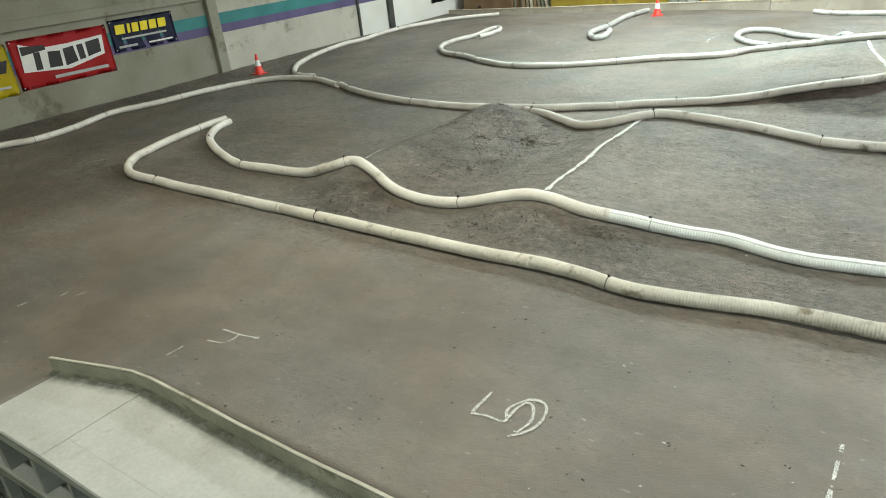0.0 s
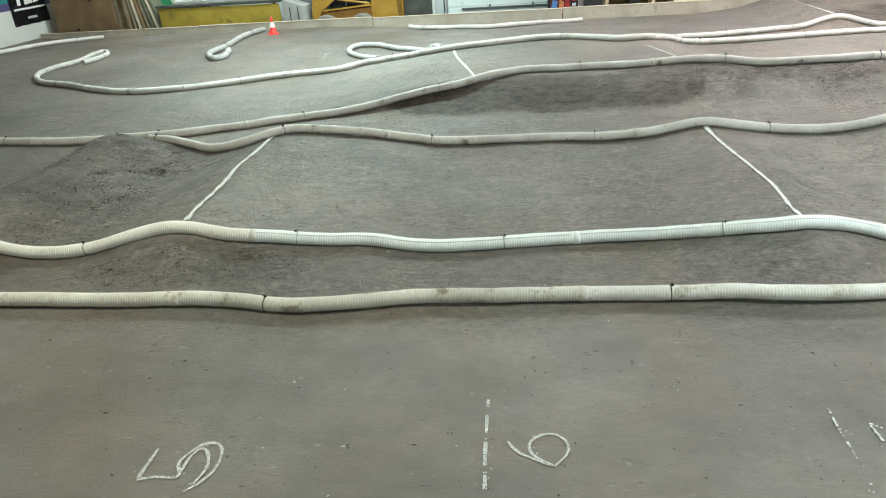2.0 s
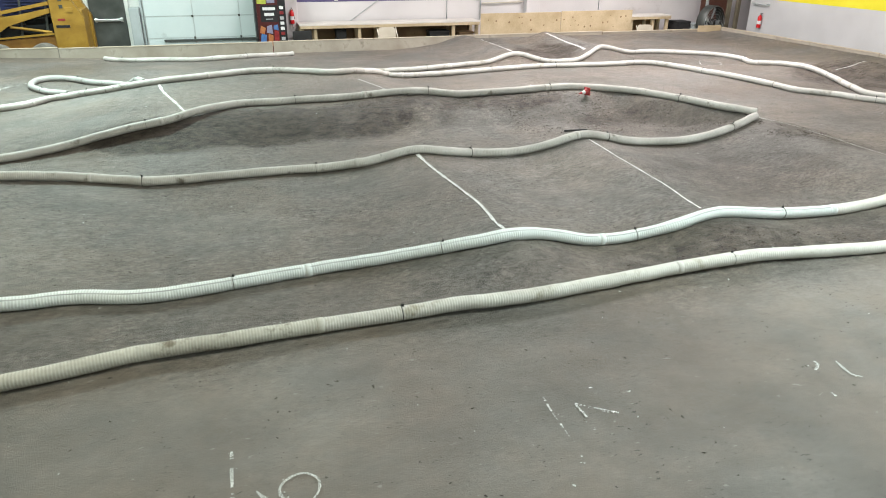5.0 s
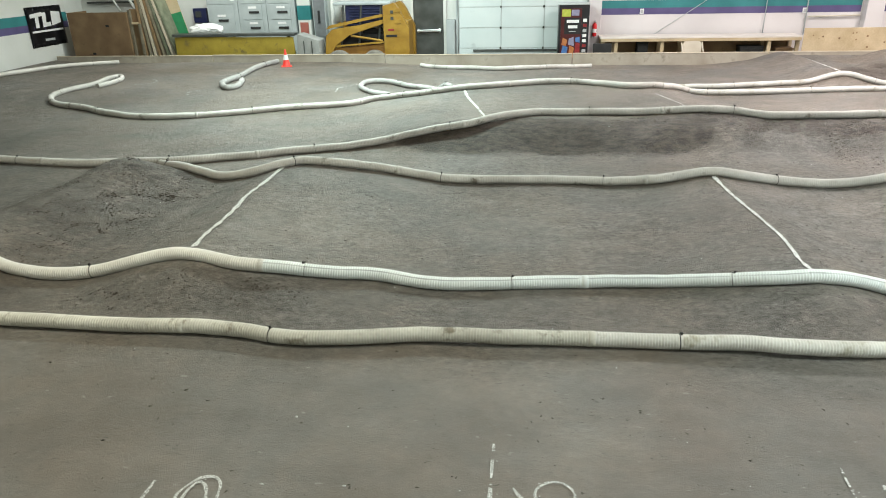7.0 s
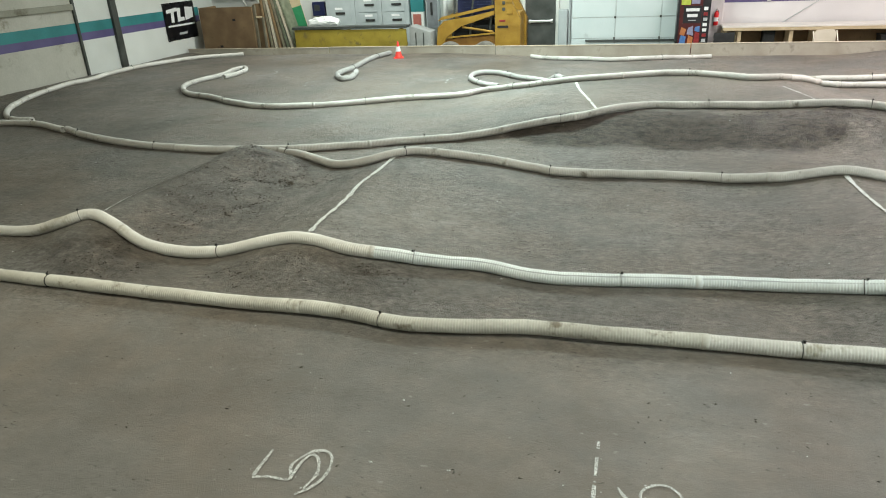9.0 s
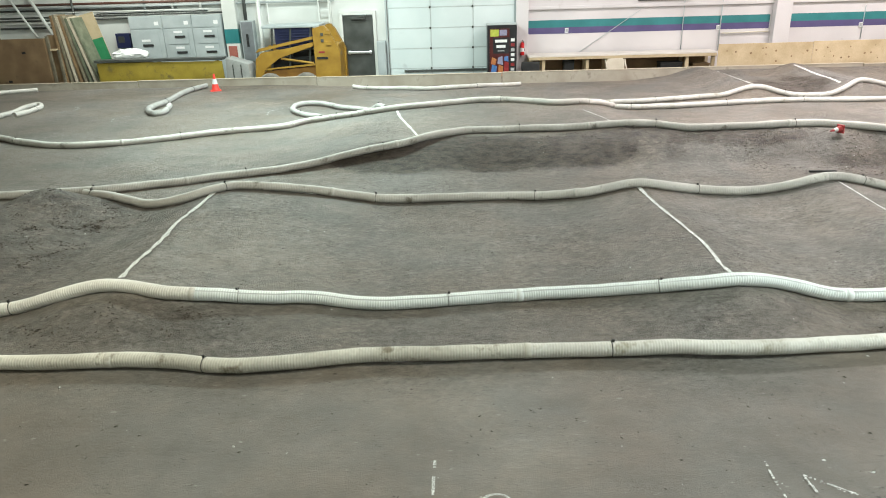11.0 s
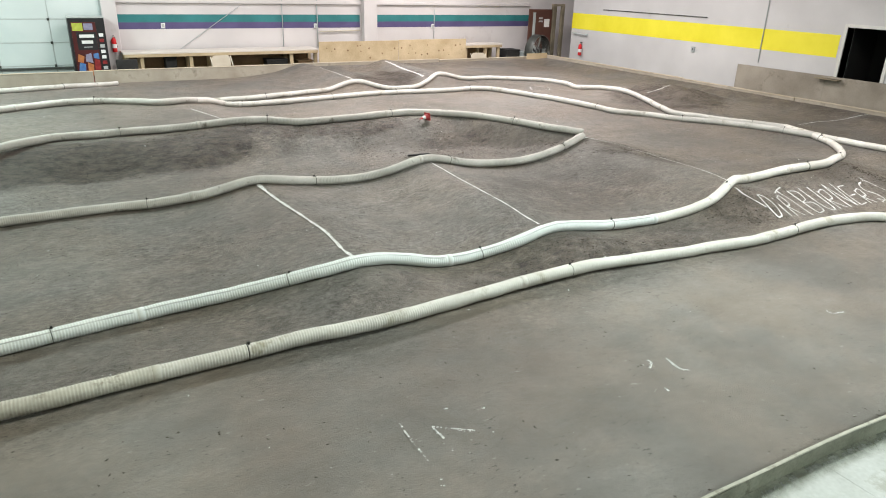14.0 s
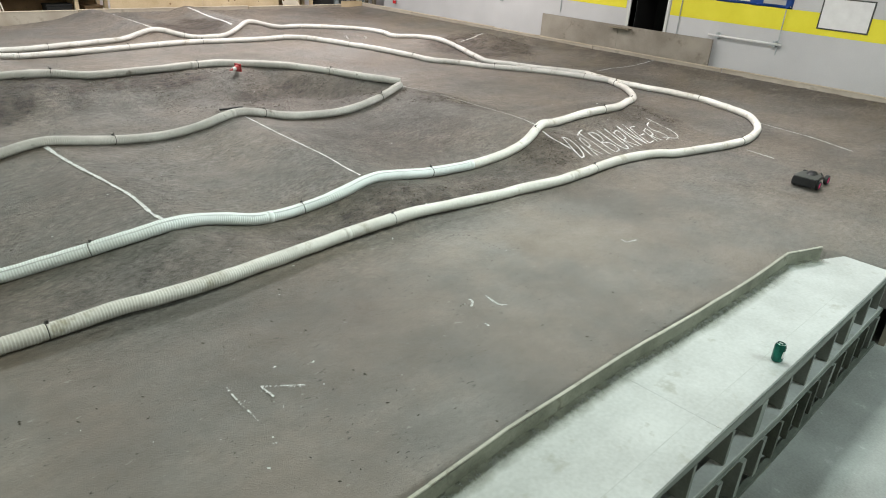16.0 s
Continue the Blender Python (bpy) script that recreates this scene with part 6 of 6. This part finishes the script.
part("body", flat_xz([(-6.36, FLOOR_Z), (-5.64, FLOOR_Z), (-5.70, 0.50), (-6.30, 0.68)], 18.72, 0.6, 0.01), CONCRETE, t)
for x in (-6.12, -5.9):
    part("joint", box((x - 0.012, 18.708, -0.45), (x + 0.012, 18.719, 0.5)), STEEL_DARK, t, "dark joint")


def switchgear():
    x = -9.35
    for k, w in enumerate((0.95, 0.85, 0.85)):
        t = thing("switch_cabinet", "grey enamel electrical cabinet with breaker handles", "electrical cabinet", "switchgear row")
        part("body", box((x, 20.0, FLOOR_Z), (x + w - 0.01, 20.29, 1.75), 0.01), STEEL_GREY, t)
        part("header", box((x + 0.03, 19.985, 1.42), (x + w - 0.04, 19.999, 1.72), 0.004), STEEL_GREY, t)
        rows = ((0.55, 1.38),) if k == 0 else ((0.98, 1.38), (0.55, 0.95))
        for z0, z1 in rows:
            d = part("door", box((x + 0.12, 19.98, z0), (x + w - 0.14, 19.999, z1), 0.006), STEEL_GREY, t)
            zc = (z0 + z1) / 2
            part("handle", box((x + 0.32, 19.955, zc - 0.03), (x + 0.62, 19.979, zc + 0.03), 0.006, m=None), BLACK, d, "black breaker handle")
            part("plate", box((x + 0.30, 19.974, zc + 0.10), (x + 0.55, 19.9795, zc + 0.16)), WHITE_VINYL, d, "white name plate")
        part("tag", box((x + w - 0.22, 19.98, 1.5), (x + w - 0.1, 19.984, 1.6)), WHITE_VINYL, t, "white tag")
        x += w
    t = thing("teal_pillar", "teal and white painted pillar with a red mesh strip", "pillar")
    part("body", box((-6.66, 20.05, FLOOR_Z), (-6.28, 20.29, 2.6), 0.01), WALL_WHITE, t)
    part("band", box((-6.664, 20.046, 0.95), (-6.276, 20.2, 1.34)), TEAL, t, "teal painted band")
    part("mesh_strip", box((-6.60, 20.03, 0.25), (-6.36, 20.049, 0.88), 0.004), mat("faded_red_mesh", (0.30, 0.08, 0.06), (0.42, 0.14, 0.11), 0.7, scale=30), t, "red mesh strip")
    t = thing("switch_box", "grey electrical switch box on the wall", "electrical box")
    part("case", box((-6.2, 20.05, 0.45), (-5.82, 20.29, 1.55), 0.012), STEEL_GREY, t)
    part("cover", box((-6.17, 20.035, 0.48), (-5.85, 20.049, 1.52), 0.006), mat("dark_grey_enamel", (0.16, 0.17, 0.18), (0.22, 0.23, 0.25), 0.45), t)
    part("lever", box((-6.05, 20.0, 0.85), (-5.99, 20.034, 1.2), 0.006), BLACK, t, "black lever")
    t = thing("meter_box", "dark blue meter box on the wall", "electrical box")
    part("case", box((-9.85, 20.1, 0.9), (-9.45, 20.29, 1.3), 0.012), NAVY, t)
    part("window", box((-9.78, 20.085, 1.05), (-9.6, 20.099, 1.22), 0.004), STEEL_DARK, t)


switchgear()


def lumber():
    t = thing("plywood_box", "tall brown plywood crate behind the border", "crate")
    part("front", box((-12.9, 18.7, FLOOR_Z), (-11.13, 18.72, 1.31), 0.003), PLY_BROWN, t)
    part("side", box((-11.15, 18.721, FLOOR_Z), (-11.13, 19.6, 1.31), 0.003), PLY_BROWN, t)
    part("side", box((-12.9, 18.721, FLOOR_Z), (-12.88, 19.6, 1.31), 0.003), PLY_BROWN, t)
    # No openings are cut: black patches on the front stand for shaded holes.
    for x, z in ((-11.75, 0.95), (-12.3, 0.2), (-11.5, 0.12)):
        part("hole", box((x - 0.05, 18.694, z - 0.03), (x + 0.05, 18.699, z + 0.03), 0.002), SHADOW_DARK, t, "black patch drawn as a hand hole")
    t = thing("timber_frame", "open timber frame standing on end", "frame")
    for x in (-11.11, -10.86):
        part("post", box((x, 18.75, FLOOR_Z), (x + 0.07, 18.82, 1.36 if x < -11 else 1.0), 0.004), TIMBER, t)
    part("rail", box((-11.039, 18.75, 0.98), (-10.861, 18.82, 1.03), 0.004), PLY, t)
    part("back", box((-11.1, 18.84, FLOOR_Z), (-10.79, 18.86, 1.38), 0.003), PLY_BROWN, t)
    woods = (PLY_BROWN, TIMBER, SAWN, PLY_BROWN, TIMBER, MOSSY, SAWN, MOSSY)
    for k, mt in enumerate(woods):
        top, low = -10.86 + 0.068 * k, -10.79 + 0.122 * k
        slope = (low - top) / 1.65
        t = thing("lumber_sheet", "weathered sheet of timber leaning on its edge", "timber sheet", "leaning timber sheets", pose(low + slope * 0.96, 18.80 + 0.012 * k, FLOOR_Z, 0, -math.degrees(math.atan(slope)), 0))
        part("sheet", box((-0.034, 0, 0), (0.030, 0.55 + 0.03 * k, 2.66 + 0.03 * math.sin(k * 2.2)), 0.004), mt, t)
    t = thing("painted_sheet", "tan plywood sheet painted green below, leaning on the stack", "timber sheet", "leaning timber sheets", pose(-9.40, 19.42, FLOOR_Z, 0, -13, 0))
    part("sheet", box((-0.66, 0, 0), (0.0, 0.018, 2.78), 0.003), PLY, t)
    part("paint", box((-0.655, -0.003, 0.0), (-0.005, -0.0005, 2.10)), GREEN, t, "green painted lower part")
    t = thing("plastic_wrap", "crumpled clear plastic wrap on the blade", "wrap")
    bm = bmesh.new()
    rng = random.Random(5)
    bmesh.ops.create_icosphere(bm, subdivisions=3, radius=1, matrix=Matrix.Translation((-9.1, 19.25, 0.78)) @ Matrix.Diagonal((0.5, 0.2, 0.16, 1)))
    for v in bm.verts:
        v.co += Vector([rng.uniform(-0.035, 0.035) for _ in range(3)])
    part("film", bm, WHITE_VINYL, t)
    t = thing("film_stand", "steel stand holding crumpled plastic wrap", "stand")
    part("shelf", box((-9.7, 19.06, 0.58), (-8.5, 19.5, 0.62), 0.004), STEEL_DARK, t)
    for x in (-9.65, -8.55):
        part("leg", box((x - 0.02, 19.2, FLOOR_Z), (x + 0.02, 19.26, 0.579), 0.003), STEEL_DARK, t)


lumber()


def pipework():
    """Service pipes over the cabinets and along the back wall."""
    for k, (a, b, r, mt, label) in enumerate((
        ((-13.2, 20.18, 1.78), (-6.7, 20.18, 1.80), 0.025, STEEL_DARK, "dark service pipe along the wall"),
        ((-13.2, 20.12, 1.90), (-6.7, 20.12, 1.90), 0.02, WALL_WHITE, "white service pipe along the wall"),
        ((-13.2, 20.2, 2.02), (-3.5, 20.2, 2.03), 0.03, STEEL_GREY, "grey service pipe along the wall"),
        ((-13.2, 20.15, 1.62), (-10.4, 20.15, 1.64), 0.035, WALL_WHITE, "white service pipe along the wall"),
        ((-12.9, 20.28, 2.5), (-11.9, 19.75, 1.27), 0.03, WALL_WHITE, "white sloping brace pipe by the crate"),
        ((-12.3, 20.28, 2.5), (-11.3, 19.55, 1.27), 0.045, WALL_WHITE, "white sloping brace pipe by the crate"),
        ((-11.4, 20.2, 1.36), (-10.6, 20.2, 1.36), 0.05, WALL_WHITE, "white service pipe on the wall"),
        ((-10.95, 20.15, 2.3), (-10.95, 20.15, 1.0), 0.03, STEEL_DARK, "dark upright service pipe on the wall"),
        ((-13.2, 20.22, 1.50), (-10.5, 20.22, 1.51), 0.03, STEEL_DARK, "dark service pipe along the wall"),
        ((-13.2, 20.20, 1.70), (-9.4, 20.20, 1.71), 0.022, STEEL_DARK, "dark service pipe along the wall"),
        ((-13.2, 20.24, 1.97), (-8.0, 20.24, 1.96), 0.025, STEEL_DARK, "dark service pipe along the wall"),
        ((-13.2, 20.18, 2.12), (-6.6, 20.18, 2.12), 0.035, BROWN_DOOR, "rust-brown service pipe along the wall"),
        ((-10.3, 20.16, 1.84), (-7.1, 20.16, 1.85), 0.018, STEEL_DARK, "dark service pipe along the wall"),
        ((-8.9, 20.2, 1.76), (-8.9, 20.2, 2.6), 0.03, STEEL_GREY, "grey upright conduit on the back wall"),
        ((-8.1, 20.2, 1.76), (-8.1, 20.2, 2.6), 0.03, WALL_WHITE, "white upright conduit on the back wall"),
        ((-7.3, 20.2, 1.76), (-7.3, 20.2, 2.6), 0.04, WALL_WHITE, "white upright conduit on the back wall"),
        ((-6.05, 20.18, 1.56), (-6.05, 20.18, 2.6), 0.05, STEEL_DARK, "dark upright conduit on the back wall"),
        ((-5.65, 20.18, FLOOR_Z), (-5.65, 20.18, 2.6), 0.06, WALL_WHITE, "white upright service pipe on the wall"),
        ((-5.4, 20.2, 0.2), (-5.4, 20.2, 2.6), 0.02, WALL_WHITE, "white upright conduit on the back wall"),
        ((-3.62, 20.2, 0.3), (-3.62, 20.2, 2.6), 0.025, WALL_WHITE, "white upright conduit on the back wall"),
        ((-3.95, 20.2, 0.9), (-3.95, 20.2, 2.6), 0.025, WALL_WHITE, "white upright conduit on the back wall"),
        ((6.3, 20.26, 0.4), (6.3, 20.26, 2.2), 0.012, STEEL_GREY, "thin grey conduit on the back wall"),
        ((7.35, 20.26, 0.4), (7.35, 20.26, 2.2), 0.015, STEEL_GREY, "thin grey conduit on the back wall"),
        ((7.4, 20.24, 0.86), (8.7, 20.24, 0.88), 0.018, CREAM_METAL, "cream service pipe along the wall"),
        ((3.3, 20.27, 0.35), (5.1, 20.27, 1.55), 0.008, STEEL_GREY, "slanting grey cable on the back wall"),
        ((11.3, 20.27, 0.6), (11.3, 20.27, 1.5), 0.01, STEEL_GREY, "thin grey conduit on the back wall"),
    )):
        t = thing("service_pipe", label, "pipe", "service pipes")
        part("tube", rod(a, b, r, 10), mt, t, "", True)
    for x, z in ((3.05, 0.98), (7.3, 0.95), (11.25, 0.92)):
        t = thing("socket_box", "small pale socket box on the wall", "socket", "socket boxes")
        part("case", box((x - 0.05, 20.255, z), (x + 0.05, 20.294, z + 0.13), 0.006), WHITE_VINYL, t)
        part("cover", box((x - 0.035, 20.249, z + 0.02), (x + 0.035, 20.2545, z + 0.11), 0.003), GREY_VINYL, t)
    t = thing("wall_vent", "dark louvred opening high on the wall", "vent")
    part("frame", box((5.0, 20.24, 1.78), (6.4, 20.29, 2.2), 0.008), STEEL_DARK, t)
    for k in range(4):
        part("slat", box((5.05, 20.215, 1.82 + k * 0.09), (6.35, 20.239, 1.85 + k * 0.09), 0.004), STEEL_GREY, t)


pipework()


def ladder():
    t = thing("step_ladder", "white ladder leaning on the back wall", "ladder")
    for x in (-3.95 + 0.02, -3.62 - 0.02):
        part("rail", box((x - 0.02, 20.05, FLOOR_Z), (x + 0.02, 20.11, 2.5), 0.006), WALL_WHITE, t)
    for k in range(10):
        part("rung", box((-3.909, 20.06, -0.2 + k * 0.28), (-3.661, 20.10, -0.165 + k * 0.28), 0.004), WALL_WHITE, t)


ladder()


# ---- true size ----
for ob in list(scene.objects):
    if ob.parent is None and ob.type != "CAMERA":
        ob.matrix_world = Matrix.Scale(SIZE, 4) @ ob.matrix_basis
